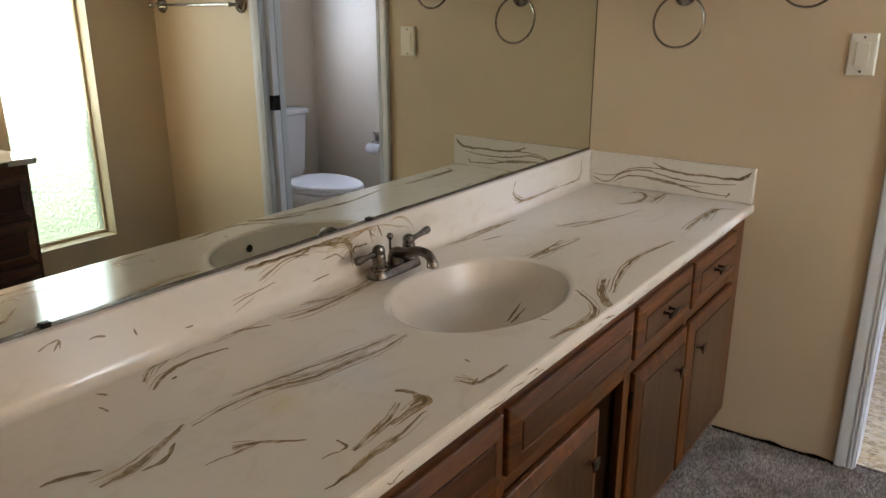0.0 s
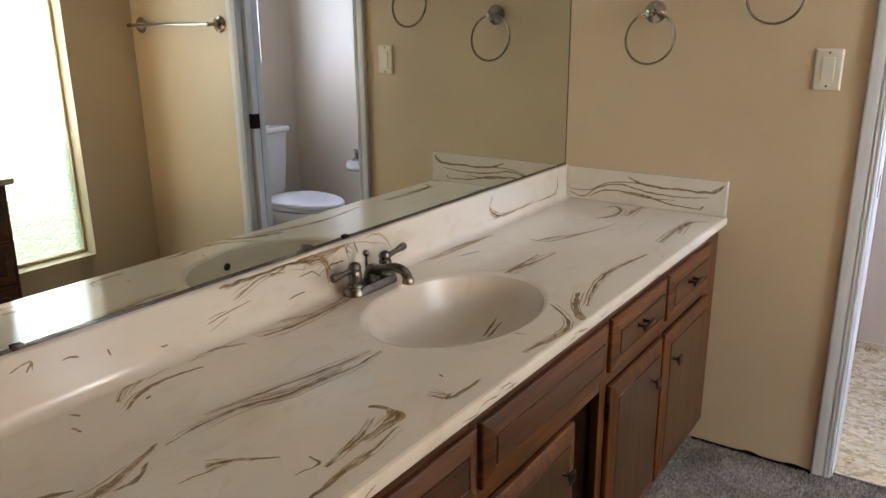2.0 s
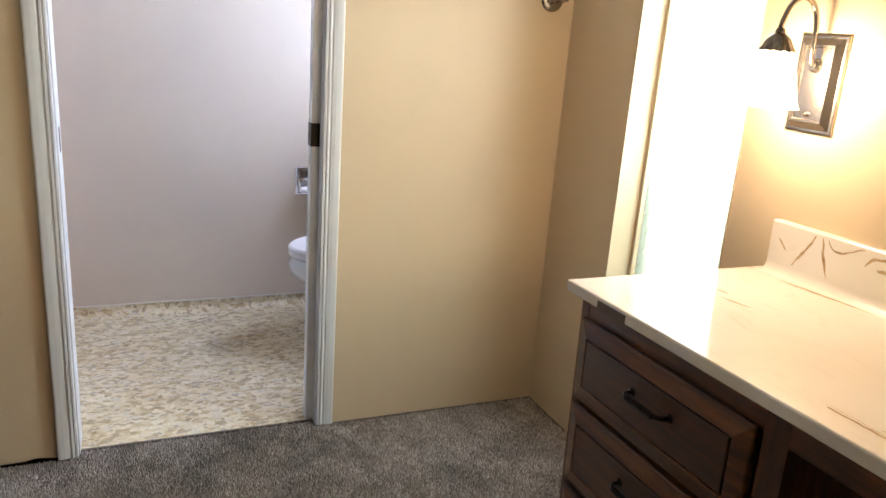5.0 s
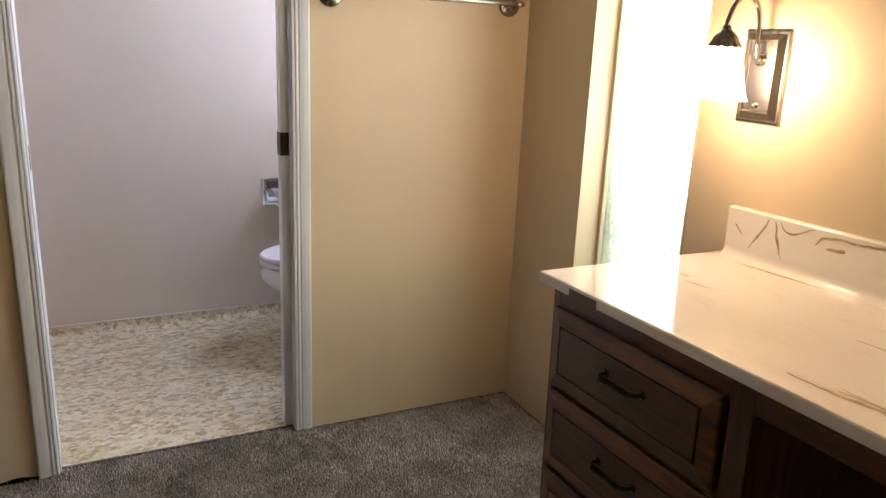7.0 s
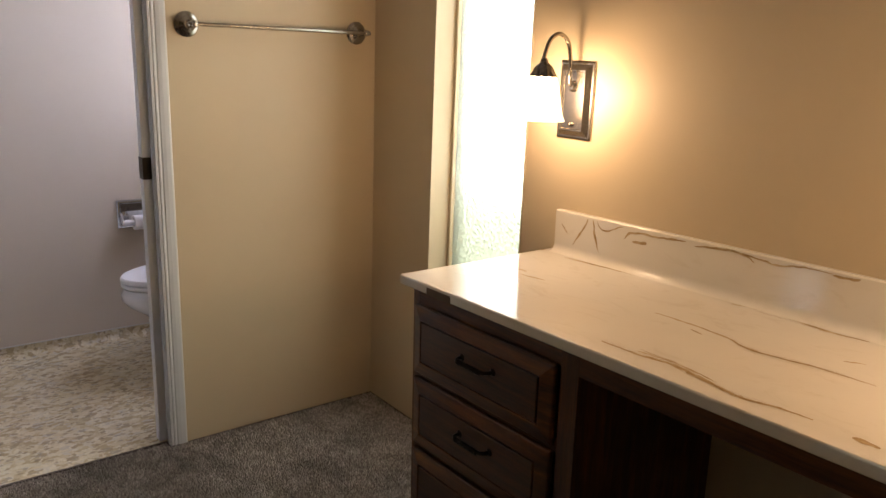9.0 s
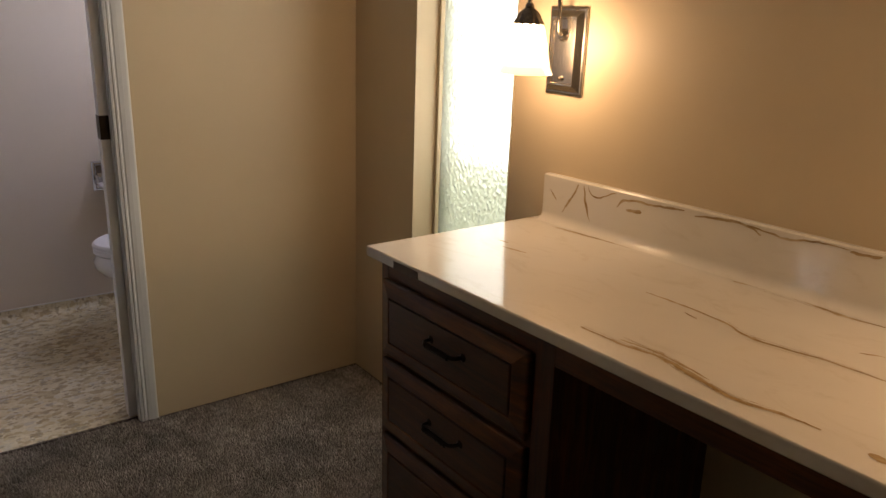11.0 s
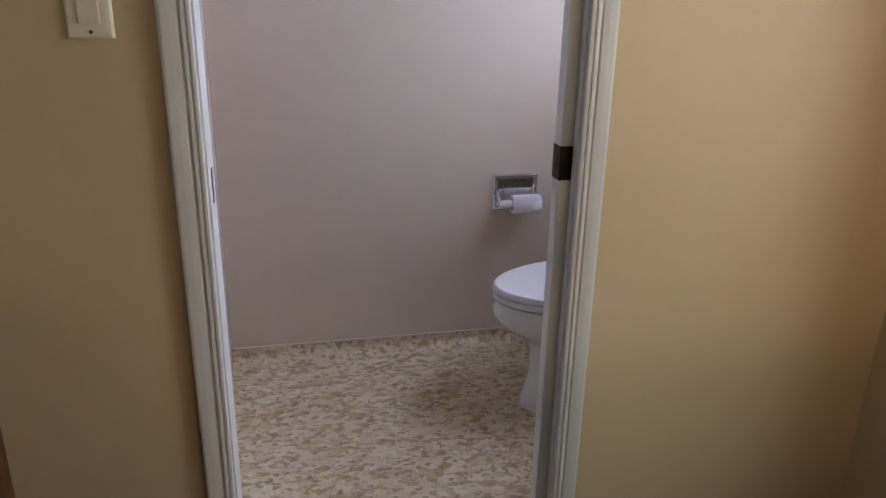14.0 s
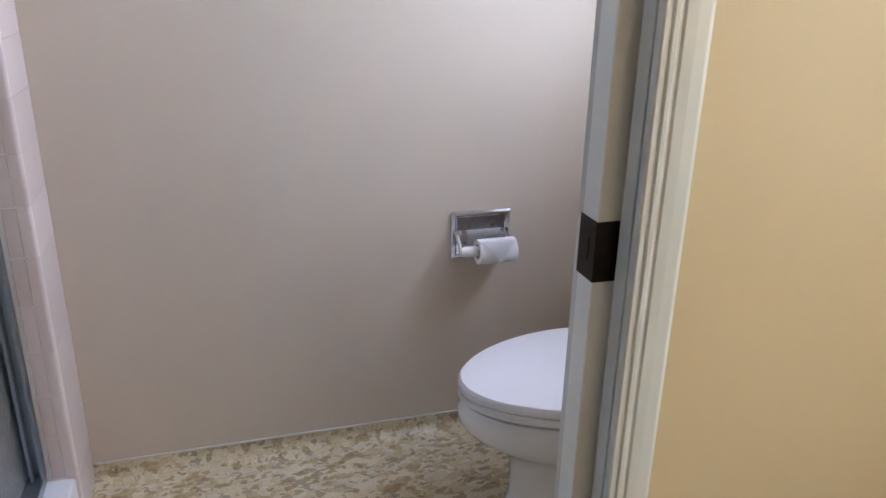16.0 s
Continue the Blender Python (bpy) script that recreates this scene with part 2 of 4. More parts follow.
GROUT = paint("white_grout", (0.68, 0.66, 0.63), 0.8)
CAULK = paint("off_white_plaster", (0.60, 0.58, 0.53), 0.7, 120, 0.5)


def make_glass(name, tint, rough, scale, strength, dist):
    m, n, l, b = material(name, rough, colour=tint)
    b.inputs["Transmission Weight"].default_value = 1.0
    b.inputs["IOR"].default_value = 1.45
    vo = n.new("ShaderNodeTexVoronoi")
    vo.feature = "SMOOTH_F1"
    vo.inputs["Scale"].default_value = scale
    l.new(coords(n, l, (1, 1, 0.8)), vo.inputs["Vector"])
    bump(n, l, b, vo.outputs["Distance"], strength, dist)
    return m


PEBBLE = make_glass("pebbled_glass", (0.96, 0.985, 0.90), 0.5, 88, 1.0, 0.007)
FROST = make_glass("frosted_glass", (0.85, 0.92, 0.97), 0.4, 160, 0.5, 0.003)
SHADE = make_glass("frosted_shade_glass", (1.0, 0.97, 0.92), 0.12, 200, 0.1, 0.001)
SHADE.node_tree.nodes["Principled BSDF"].inputs["Emission Color"].default_value = (1.0, 0.70, 0.40, 1)
SHADE.node_tree.nodes["Principled BSDF"].inputs["Emission Strength"].default_value = 4.5

# ---- mesh helpers ----


def mesh_of(name, bm, mat, smooth=False, angle=35):
    bmesh.ops.recalc_face_normals(bm, faces=bm.faces)
    me = bpy.data.meshes.new(name)
    for f in bm.faces:
        f.smooth = smooth
    if smooth:
        for e in bm.edges:
            if len(e.link_faces) == 2 and e.calc_face_angle(0) > radians(angle):
                e.smooth = False
    bm.to_mesh(me)
    bm.free()
    me.materials.append(mat)
    return me


def part(name, bm, mat, parent=None, label="", smooth=False, kind=""):
    ob = new(name, mesh_of(name, bm, mat, smooth))
    if parent:
        ob.parent = parent
    return tagged(ob, label, "", "", kind)


def thing(name, label, category, group=""):
    return tagged(new(name), label, category, group)


def box(bm, a, b, bevel=0.0, seg=2):
    lo = [min(p, q) for p, q in zip(a, b)]
    hi = [max(p, q) for p, q in zip(a, b)]
    vs = bmesh.ops.create_cube(bm, size=1.0)["verts"]
    for v in vs:
        v.co = Vector([(l_ + h_) / 2 + c * (h_ - l_) for l_, h_, c in zip(lo, hi, v.co)])
    if bevel:
        es = {e for v in vs for e in v.link_edges}
        bmesh.ops.bevel(bm, geom=list(es), offset=bevel, segments=seg, affect="EDGES", profile=0.5)
    return bm


def slab(a, b, bevel=0.0, seg=2):
    return box(bmesh.new(), a, b, bevel, seg)


def loft(bm, loops, cap=(True, True), closed=True):
    rings = [[bm.verts.new(p) for p in lp] for lp in loops]
    k = len(rings[0])
    for r0, r1 in zip(rings, rings[1:]):
        for i in range(k if closed else k - 1):
            bm.faces.new((r0[i], r0[(i + 1) % k], r1[(i + 1) % k], r1[i]))
    if cap[0]:
        bm.faces.new(rings[0])
    if cap[1]:
        bm.faces.new(rings[-1])
    return rings


def lathe(profile, m=None, seg=28, bm=None, caps=(True, True), sx=1.0, sy=1.0):
    """profile: (radius, height) pairs round z, placed by the matrix m."""
    bm = bm or bmesh.new()
    m = m or Matrix.Identity(4)
    loft(bm, [[m @ Vector((max(r, 1e-5) * sx * math.cos(a), max(r, 1e-5) * sy * math.sin(a), z)) for a in (i * math.tau / seg for i in range(seg))] for r, z in profile], caps)
    return bm


def tube(path, radius, seg=14, bm=None, closed=False):
    bm = bm or bmesh.new()
    pts = [Vector(p) for p in path]
    k = len(pts)
    radii = radius if isinstance(radius, (list, tuple)) else [radius] * k
    loops, side = [], None
    for i, p in enumerate(pts):
        a, c = (pts[i - 1], pts[(i + 1) % k]) if closed else (pts[max(i - 1, 0)], pts[min(i + 1, k - 1)])
        d = (c - a).normalized()
        side = d.orthogonal() if side is None else side - d * side.dot(d)
        side.normalize()
        up = d.cross(side)
        loops.append([p + (side * math.cos(s) + up * math.sin(s)) * radii[i] for s in (j * math.tau / seg for j in range(seg))])
    if closed:
        loops.append(loops[0])
        loft(bm, loops, (False, False))
        bmesh.ops.remove_doubles(bm, verts=bm.verts, dist=1e-6)
    else:
        loft(bm, loops)
    return bm


def smooth_path(pts, k=6):
    pts = [Vector(p) for p in pts]
    out = []
    for i in range(len(pts) - 1):
        p0, p1, p2, p3 = pts[max(i - 1, 0)], pts[i], pts[i + 1], pts[min(i + 2, len(pts) - 1)]
        for j in range(k):
            t = j / k
            out.append(0.5 * (2 * p1 + (p2 - p0) * t + (2 * p0 - 5 * p1 + 4 * p2 - p3) * t * t + (3 * p1 - p0 - 3 * p2 + p3) * t ** 3))
    return out + [pts[-1]]


ALONG_X = Matrix.Rotation(radians(90), 4, "Y")
TO_MINUS_X = Matrix.Rotation(radians(-90), 4, "Y")
TO_MINUS_Y = Matrix.Rotation(radians(90), 4, "X")


def at(x, y, z, rot=None):
    return Matrix.Translation((x, y, z)) @ (rot or Matrix.Identity(4))


# ---- the plan ----
MX, WX, YW, YF, YB = -0.912, 1.568, 2.20, 3.318, -3.40
WT = 0.115
CEILING = 2.44
WY0, WY1, WZ0, WZ1 = 1.374, 1.837, 0.262, 2.08
TY0, TY1, TZ0, TZ1 = 2.46, 3.06, 1.18, 2.02
DX0, DX1, DH = 0.045, 0.768, 2.03
SHX = -0.022


def structure(name, bm, mat):
    return tagged(new(name, mesh_of(name, bm, mat)), "", "", "", "structure")


def wall_with_hole(name, x0, x1, y0, y1, holes, mat):
    """A wall along y with holes (y0, y1, z0, z1), as one mesh."""
    bm = bmesh.new()
    cuts = sorted(holes)
    y = y0
    for a, b_, c, d in cuts:
        box(bm, (x0, y, 0), (x1, a, CEILING))
        if c > 0:
            box(bm, (x0, a, 0), (x1, b_, c))
        box(bm, (x0, a, d), (x1, b_, CEILING))
        y = b_
    box(bm, (x0, y, 0), (x1, y1, CEILING))
    bmesh.ops.remove_doubles(bm, verts=bm.verts, dist=1e-5)
    return structure(name, bm, mat)


structure("floor", slab((MX, YB, -0.06), (WX + 0.14, YW + 0.035, -0.006)), CARPETBASE)
structure("floor_toilet_room", slab((-0.9, YW + 0.035, -0.06), (WX + 0.14, YF, 0.0)), VINYL)
structure("ceiling", slab((MX - 0.12, YB - 0.12, CEILING), (WX + 0.14, YF + 0.12, CEILING + 0.1)), CEIL)
structure("wall_west", slab((MX - 0.12, YB, 0), (MX, YW, CEILING)), WALL)
structure("wall_south", slab((MX, YB - 0.12, 0), (WX, YB, CEILING)), WALL)
wall_with_hole("wall_east", WX, WX + 0.14, YB, YW + WT, [(WY0, WY1, WZ0, WZ1)], WALL)
wall_with_hole("wall_east_toilet_room", WX, WX + 0.14, YW + WT, YF, [(TY0, TY1, TZ0, TZ1)], WCWALL)
structure("wall_far", slab((-0.9, YF, 0), (WX + 0.14, YF + 0.12, CEILING)), WCWALL)
bm = bmesh.new()
box(bm, (MX, YW, 0), (DX0, YW + WT, CEILING))
box(bm, (DX0, YW, DH), (DX1, YW + WT, CEILING))
box(bm, (DX1, YW, 0), (WX, YW + 0.022, CEILING))
box(bm, (DX1, YW + WT - 0.030, 0), (WX, YW + WT, CEILING))
structure("wall_north", bm, WALL)
structure("wall_shower_west", slab((-1.02, YW + WT, 0), (-0.9, YF + 0.12, CEILING)), paint("white_shower_wall", (0.72, 0.71, 0.70), 0.3))

# ---- door trim and pocket door ----


def casing_profile(w):
    return [(0, 0), (0, 0.0095), (0.002, 0.0115), (0.007, 0.012), (0.0085, 0.0095), (0.0105, 0.0095), (0.012, 0.0125), (0.0165, 0.013), (0.019, 0.0098), (0.022, 0.0098), (0.0245, 0.012), (0.036, 0.0138), (w - 0.007, 0.0145), (w - 0.0025, 0.0135), (w - 0.0005, 0.010), (w, 0)]


def casing(name, x0, sign, y_face, out):
    """An upright moulding; the profile starts at the opening's side."""
    bm = bmesh.new()
    loft(bm, [[Vector((x0 + sign * u, y_face + out * v, z)) for u, v in casing_profile(0.056)] for z in (0.004, 0.6, 1.3, DH + 0.056)])
    return structure(name, bm, TRIM)


casing("trim_door_left", DX0 + 0.008, -1, YW, -1)
casing("trim_door_right", DX1 - 0.008, 1, YW, -1)
casing("trim_door_left_inner", DX0 + 0.008, -1, YW + WT, 1)
casing("trim_door_right_inner", DX1 - 0.008, 1, YW + WT, 1)
bm = bmesh.new()
loft(bm, [[Vector((x, YW - v, DH + u)) for u, v in casing_profile(0.056)] for x in (DX0 + 0.009, DX1 - 0.009)])
structure("trim_door_head", bm, TRIM)
bm = bmesh.new()
box(bm, (DX0, YW + 0.001, 0.003), (DX0 + 0.012, YW + WT - 0.001, DH - 0.001), 0.001)
structure("door_jamb_left", bm, TRIM)
structure("door_jamb_right", slab((DX1 - 0.010, YW + 0.001, 0.003), (DX1 - 0.0005, YW + 0.024, DH - 0.001), 0.001), TRIM)
structure("door_jamb_right_inner", slab((DX1 - 0.010, YW + WT - 0.027, 0.003), (DX1 - 0.0005, YW + WT - 0.001, DH - 0.001), 0.001), TRIM)
strike = thing("strike_plate", "dark bronze slotted strike plate let into the white door jamb", "strike plate")
part("plate", slab((DX0 + 0.0122, YW + 0.046, 0.900), (DX0 + 0.0137, YW + 0.066, 0.966), 0.0006), BRONZE, strike)

door = thing("pocket_door", "white painted pocket door slid open into the wall", "door")
part("door_leaf", slab((0.733, YW + 0.028, 0.012), (1.45, YW + 0.063, DH - 0.006), 0.0015), paint("white_door_paint", (0.80, 0.82, 0.83), 0.28, 60, 0.1, 0.02, 0.06), door)
latch = part("latch", slab((0.7318, YW + 0.0262, 0.924), (0.7335, YW + 0.0648, 0.994), 0.0005), BRONZE, door, "dark bronze latch wrapped round the door edge")
bm = slab((0.7318, YW + 0.0258, 0.924), (0.764, YW + 0.0279, 0.994), 0.0006)
for zz in (0.945, 0.972):
    lathe([(0.0035, 0), (0.003, 0.001), (0.0008, 0.0012)], at(0.752, YW + 0.0257, zz, TO_MINUS_Y), 10, bm)
part("latch_face", bm, BRONZE, latch)
part("latch_bolt", slab((0.7308, YW + 0.040, 0.946), (0.7317, YW + 0.052, 0.972)), BRONZE, latch)

# ---- windows ----


def window(name, y0, y1, z0, z1, glass, reveal):
    w = thing(name, "tall fixed window of pebbled obscure glass with cream reveals" if glass is PEBBLE else "small high frosted window above the toilet", "window")
    w["kind"] = "structure"
    t = 0.006
    part("window_sill", slab((WX - 0.002, y0 + 0.0005, z0), (WX + 0.095, y1 - 0.0005, z0 + t), 0.001), reveal, w)
    part("window_head", slab((WX - 0.002, y0 + 0.0005, z1 - t), (WX + 0.095, y1 - 0.0005, z1 - 0.0005), 0.001), reveal, w)
    for yy in (y0 + 0.0005, y1 - t - 0.0005):
        part("window_reveal", slab((WX - 0.002, yy, z0 + t), (WX + 0.095, yy + t, z1 - t), 0.001), reveal, w)
    for a, b_ in (((y0 + 0.007, z0 + 0.007), (y1 - 0.007, z0 + 0.022)), ((y0 + 0.007, z1 - 0.022), (y1 - 0.007, z1 - 0.007)), ((y0 + 0.007, z0 + 0.022), (y0 + 0.020, z1 - 0.022)), ((y1 - 0.020, z0 + 0.022), (y1 - 0.007, z1 - 0.022))):
        part("window_bead", slab((WX + 0.078, a[0], a[1]), (WX + 0.094, b_[0], b_[1]), 0.002), reveal, w)
    for yy in (y0 + 0.0005, y1 - 0.0165):
        part("outer_stop", slab((WX + 0.1025, yy, z0 + 0.001), (WX + 0.150, yy + 0.016, z1 - 0.001), 0.002), STUCCO, w)
    p = part("pane", slab((WX + 0.096, y0 + 0.0005, z0 + 0.0005), (WX + 0.102, y1 - 0.0005, z1 - 0.0005)), glass, w)
    p.visible_shadow = False
    return w


window("window_1", WY0, WY1, WZ0, WZ1, PEBBLE, REVEAL)
window("window_2", TY0, TY1, TZ0, TZ1, FROST, TRIM)
m, n, l, b = material("bright_sky_backdrop", 0.9)
g = coords(n, l)
sep = n.new("ShaderNodeSeparateXYZ")
l.new(g, sep.inputs[0])
hz = n.new("ShaderNodeMapRange")
l.new(sep.outputs[2], hz.inputs[0])
hz.inputs[1].default_value, hz.inputs[2].default_value = -1.0, 5.0
b.inputs["Base Color"].default_value = (0, 0, 0, 1)
l.new(ramp(n, l, hz.outputs[0], [(0.0, (0.16, 0.22, 0.08)), (0.16, (0.30, 0.38, 0.18)), (0.26, (0.75, 0.85, 0.70)), (1.0, (0.85, 0.93, 1.0))]), b.inputs["Emission Color"])
b.inputs["Emission Strength"].default_value = 8.0
tagged(new("backdrop", mesh_of("backdrop", slab((5.5, -4.0, -0.26), (5.55, 8.0, 6.0)), m)), "", "", "", "structure")
structure("ground", slab((WX + 0.6, -400, -0.5), (800, 400, -0.25)), paint("dry_yard", (0.27, 0.285, 0.20), 0.9, 30, 0.8, 0.3))

# ---- shower ----
bm = slab((-0.145, YF - 0.1650, 0.0), (SHX + 0.001, YF - 0.0005, CEILING - 0.001))
structure("wall_shower_stub", bm, GROUT)
bm = slab((-0.12, YW + WT + 0.001, 0.0), (SHX - 0.002, YF - 0.162, 0.135), 0.008, 3)
structure("shower_curb", bm, paint("white_curb", (0.74, 0.74, 0.74), 0.3))
structure("shower_pan", slab((-0.899, YW + WT + 0.001, 0.001), (-0.121, YF - 0.001, 0.05)), PORCELAIN)
screen = thing("shower_screen", "dull aluminium framed sliding shower door with frosted panels", "shower door")
part("bottom_track", slab((-0.118, YW + WT + 0.004, 0.1352), (-0.082, YF - 0.165, 0.16), 0.002), ALU, screen)
bm = bmesh.new()
for x0, x1, d in ((-0.128, -0.080, 0.010), (-0.126, -0.120, 0.034), (-0.106, -0.100, 0.034), (-0.086, -0.080, 0.028)):
    box(bm, (x0, YF - 0.166 - d, 0.161), (x1, YF - 0.166, 1.9), 0.001)
part("jamb_track", bm, ALU, screen)
bm = bmesh.new()
for x0, x1, d in ((-0.128, -0.080, 0.010), (-0.126, -0.120, 0.034), (-0.106, -0.100, 0.034), (-0.086, -0.080, 0.028)):
    box(bm, (x0, YW + WT + 0.004, 0.161), (x1, YW + WT + 0.004 + d, 1.9), 0.001)
part("jamb_track", bm, ALU, screen)
part("top_track", slab((-0.128, YW + WT + 0.004, 1.9005), (-0.080, YF - 0.166, 1.94), 0.002), ALU, screen)
for x, ya, yb in ((-0.116, 2.77, 3.195), (-0.095, 2.33, 2.79)):
    sp = part("panel_frame", box(slab((x - 0.006, ya, 0.163), (x + 0.006, ya + 0.028, 1.89), 0.001), (x - 0.006, yb - 0.028, 0.163), (x + 0.006, yb, 1.89), 0.001), ALU, screen)
    part("panel", slab((x - 0.002, ya + 0.028, 0.17), (x + 0.002, yb - 0.028, 1.88)), FROST, sp).visible_shadow = False

# ---- vanity fronts ----


def front(name, parent, xf, s, y0, y1, z0, z1, border=0.034, upright=False):
    """A frame that slopes up to a flat field behind a narrow dark groove: xf is the cabinet's face, s its outward side."""
    def rings(steps):
        return [[Vector((xf + s * (d + 0.0005), y, z)) for y, z in ((y0 + i, z0 + i), (y1 - i, z0 + i), (y1 - i, z1 - i), (y0 + i, z1 - i))] for i, d in steps]
    bm = bmesh.new()
    loft(bm, rings([(0.0, 0.0), (0.0, 0.0085), (0.0025, 0.0110), (border - 0.005, 0.0175), (border - 0.001, 0.0180), (border, 0.0170), (border, 0.010)]))
    ob = part(name, bm, WOODV if upright else WOODH, parent)
    bm = bmesh.new()
    loft(bm, rings([(border + 0.0032, 0.0102), (border + 0.0032, 0.0175), (border + 0.0045, 0.0190)]))
    part("field_panel", bm, VENEERV if upright else VENEERH, ob)
    return ob


def bar_pull(parent, x, s, y, z, half=0.052):
    h = part("handle", tube(smooth_path([(x, y - half, z), (x + s * 0.020, y - half * 0.92, z + 0.001), (x + s * 0.026, y - half * 0.5, z), (x + s * 0.026, y + half * 0.5, z), (x + s * 0.020, y + half * 0.92, z + 0.001), (x, y + half, z)], 5), 0.0042, 10), BRONZE, parent, "dark bronze beaded bar pull", True)
    for i in range(9):
        yy = y + (i - 4) * half * 0.17
        part("bead", lathe([(0.002, -0.0042), (0.0062, -0.002), (0.0062, 0.002), (0.002, 0.0042)], at(x + s * 0.026, yy, z, TO_MINUS_Y), 10), BRONZE, h, "", True)
    for yy in (y - half, y + half):
        part("rosette", lathe([(0.009, 0), (0.009, 0.002), (0.005, 0.005)], at(x, yy, z, ALONG_X if s > 0 else TO_MINUS_X), 12), BRONZE, h, "", True)


def tee_pull(parent, x, y, z):
    bm = bmesh.new()
    for yy in (y - 0.018, y + 0.018):
        lathe([(0.007, 0), (0.007, 0.002), (0.0035, 0.004), (0.0035, 0.020)], at(x, yy, z, ALONG_X), 10, bm)
    box(bm, (x + 0.019, y - 0.036, z - 0.006), (x + 0.025, y + 0.036, z + 0.006), 0.002)
    part("handle", bm, BRONZE, parent, "small dark bronze bar pull", True)


def knob(parent, x, y, z):
    bm = lathe([(0.007, 0), (0.0045, 0.004), (0.0045, 0.014), (0.012, 0.018), (0.0135, 0.021)], at(x, y, z, ALONG_X), 14)
    box(bm, (x + 0.020, y - 0.014, z - 0.014), (x + 0.026, y + 0.014, z + 0.014), 0.003)
    part("knob", bm, PEWTER, parent, "square dark pewter knob", True)


def hinge(parent, x, y, z):
    part("hinge", lathe([(0.002, -0.026), (0.0045, -0.022), (0.0045, 0.022), (0.002, 0.026)], at(x, y, z), 8, slab((x - 0.004, y - 0.010, z - 0.018), (x - 0.001, y + 0.004, z + 0.018))), BRONZE, parent)


# ---- vanity under the mirror ----
H1, C1 = 0.802, -0.339
V0 = -0.95
vanity = thing("vanity_cabinet", "brown stained oak vanity cabinet with grooved drawers, one door missing", "vanity cabinet")
F1 = C1 - 0.022
stile_y = [(V0, V0 + 0.04), (-0.26, -0.19), (0.30, 0.36), (0.738, 0.768), (1.290, 1.328), (1.682, 1.712), (2.070, 2.198)]
for a, c in stile_y:
    part("stile", slab((F1 - 0.018, a, 0.085), (F1, c, 0.772), 0.0006), WOODV, vanity)
for a, c in zip(stile_y, stile_y[1:]):
    for z0, z1 in ((0.738, 0.772), (0.572, 0.606), (0.085, 0.112)):
        part("rail", slab((F1 - 0.018, a[1] + 0.0003, z0), (F1 - 0.0005, c[0] - 0.0003, z1), 0.0005), WOODH, vanity)
bm = bmesh.new()
box(bm, (MX + 0.001, V0 + 0.001, 0.085), (F1 - 0.019, V0 + 0.016, 0.772))
box(bm, (MX + 0.001, 2.180, 0.085), (F1 - 0.019, 2.1985, 0.772))
box(bm, (MX + 0.001, V0 + 0.016, 0.085), (F1 - 0.019, 2.180, 0.100))
for yy in (0.33, 1.305):
    box(bm, (MX + 0.001, yy, 0.100), (F1 - 0.019, yy + 0.012, 0.60))
part("carcass", bm, WOODIN, vanity)
# The shade under the cabinet is put into this board's near-black colour.
part("toe_kick", slab((F1 - 0.075, V0 + 0.001, 0.0), (F1 - 0.060, 2.1985, 0.0845)), GAPSHADE_EDGE, vanity)
for y0, y1 in ((-0.885, -0.27), (-0.18, 0.29), (1.322, 1.686), (1.706, 2.080)):
    d = front("drawer", vanity, F1, 1, y0, y1, 0.609, 0.741)
    tee_pull(d, F1 + 0.0183, (y0 + y1) / 2 - 0.02, 0.683)
front("drawer", vanity, F1, 1, 0.372, 0.744, 0.609, 0.741)
front("false_front", vanity, F1, 1, 0.762, 1.298, 0.609, 0.741)
for y0, y1, ky, hy in ((-0.885, -0.27, -0.3, -0.88), (-0.18, 0.29, 0.24, -0.17), (0.372, 0.744, 0.70, 0.375), (0.762, 1.140, 1.072, 0.765), (1.335, 1.688, 1.592, 1.333), (1.708, 2.098, 1.765, 2.100)):
    d = front("cabinet_door", vanity, F1, 1, y0, y1, 0.104, 0.568, 0.034, True)
    knob(d, F1 + 0.018, ky, 0.480)
    hinge(d, F1 + 0.006, hy, 0.50)
    hinge(d, F1 + 0.006, hy, 0.18)

# ---- countertops ----


def ribbon(bm, pts, width, place):
    """A flat streak of uneven width that tapers at both ends."""
    p = smooth_path([(u, v, 0) for u, v in pts], 7)
    rows_ = []
    for i, q in enumerate(p):
        d = (p[min(i + 1, len(p) - 1)] - p[max(i - 1, 0)])
        s = Vector((-d.y, d.x, 0)).normalized() if d.length > 1e-6 else Vector((1, 0, 0))
        t = i / max(1, len(p) - 1)
        w = width * (0.15 + 0.85 * math.sin(math.pi * min(1, t * 0.94 + 0.04)) ** 0.6) * (0.6 + 0.9 * abs(noise.noise(q * 38)))
        q = q + s * noise.noise(q * 60 + Vector((5, 2, 1))) * 0.003
        rows_.append((place(q + s * w / 2), place(q - s * w / 2)))
    vs = [(bm.verts.new(a), bm.verts.new(c)) for a, c in rows_]
    for (a, c), (e, f) in zip(vs, vs[1:]):
        bm.faces.new((a, c, f, e))


def veins(strokes, place, parent, mat, unit=0.0023):
    bm = bmesh.new()
    for w, pts in strokes:
        ribbon(bm, pts, w * unit, place)
    ob = new("vein_pattern", bpy.data.meshes.new("vein_pattern"))
    bm.to_mesh(ob.data)
    bm.free()
    ob.data.materials.append(mat)
    ob.parent = parent
    return tagged(ob, "olive brown swirled veins", "", "", "stuff")


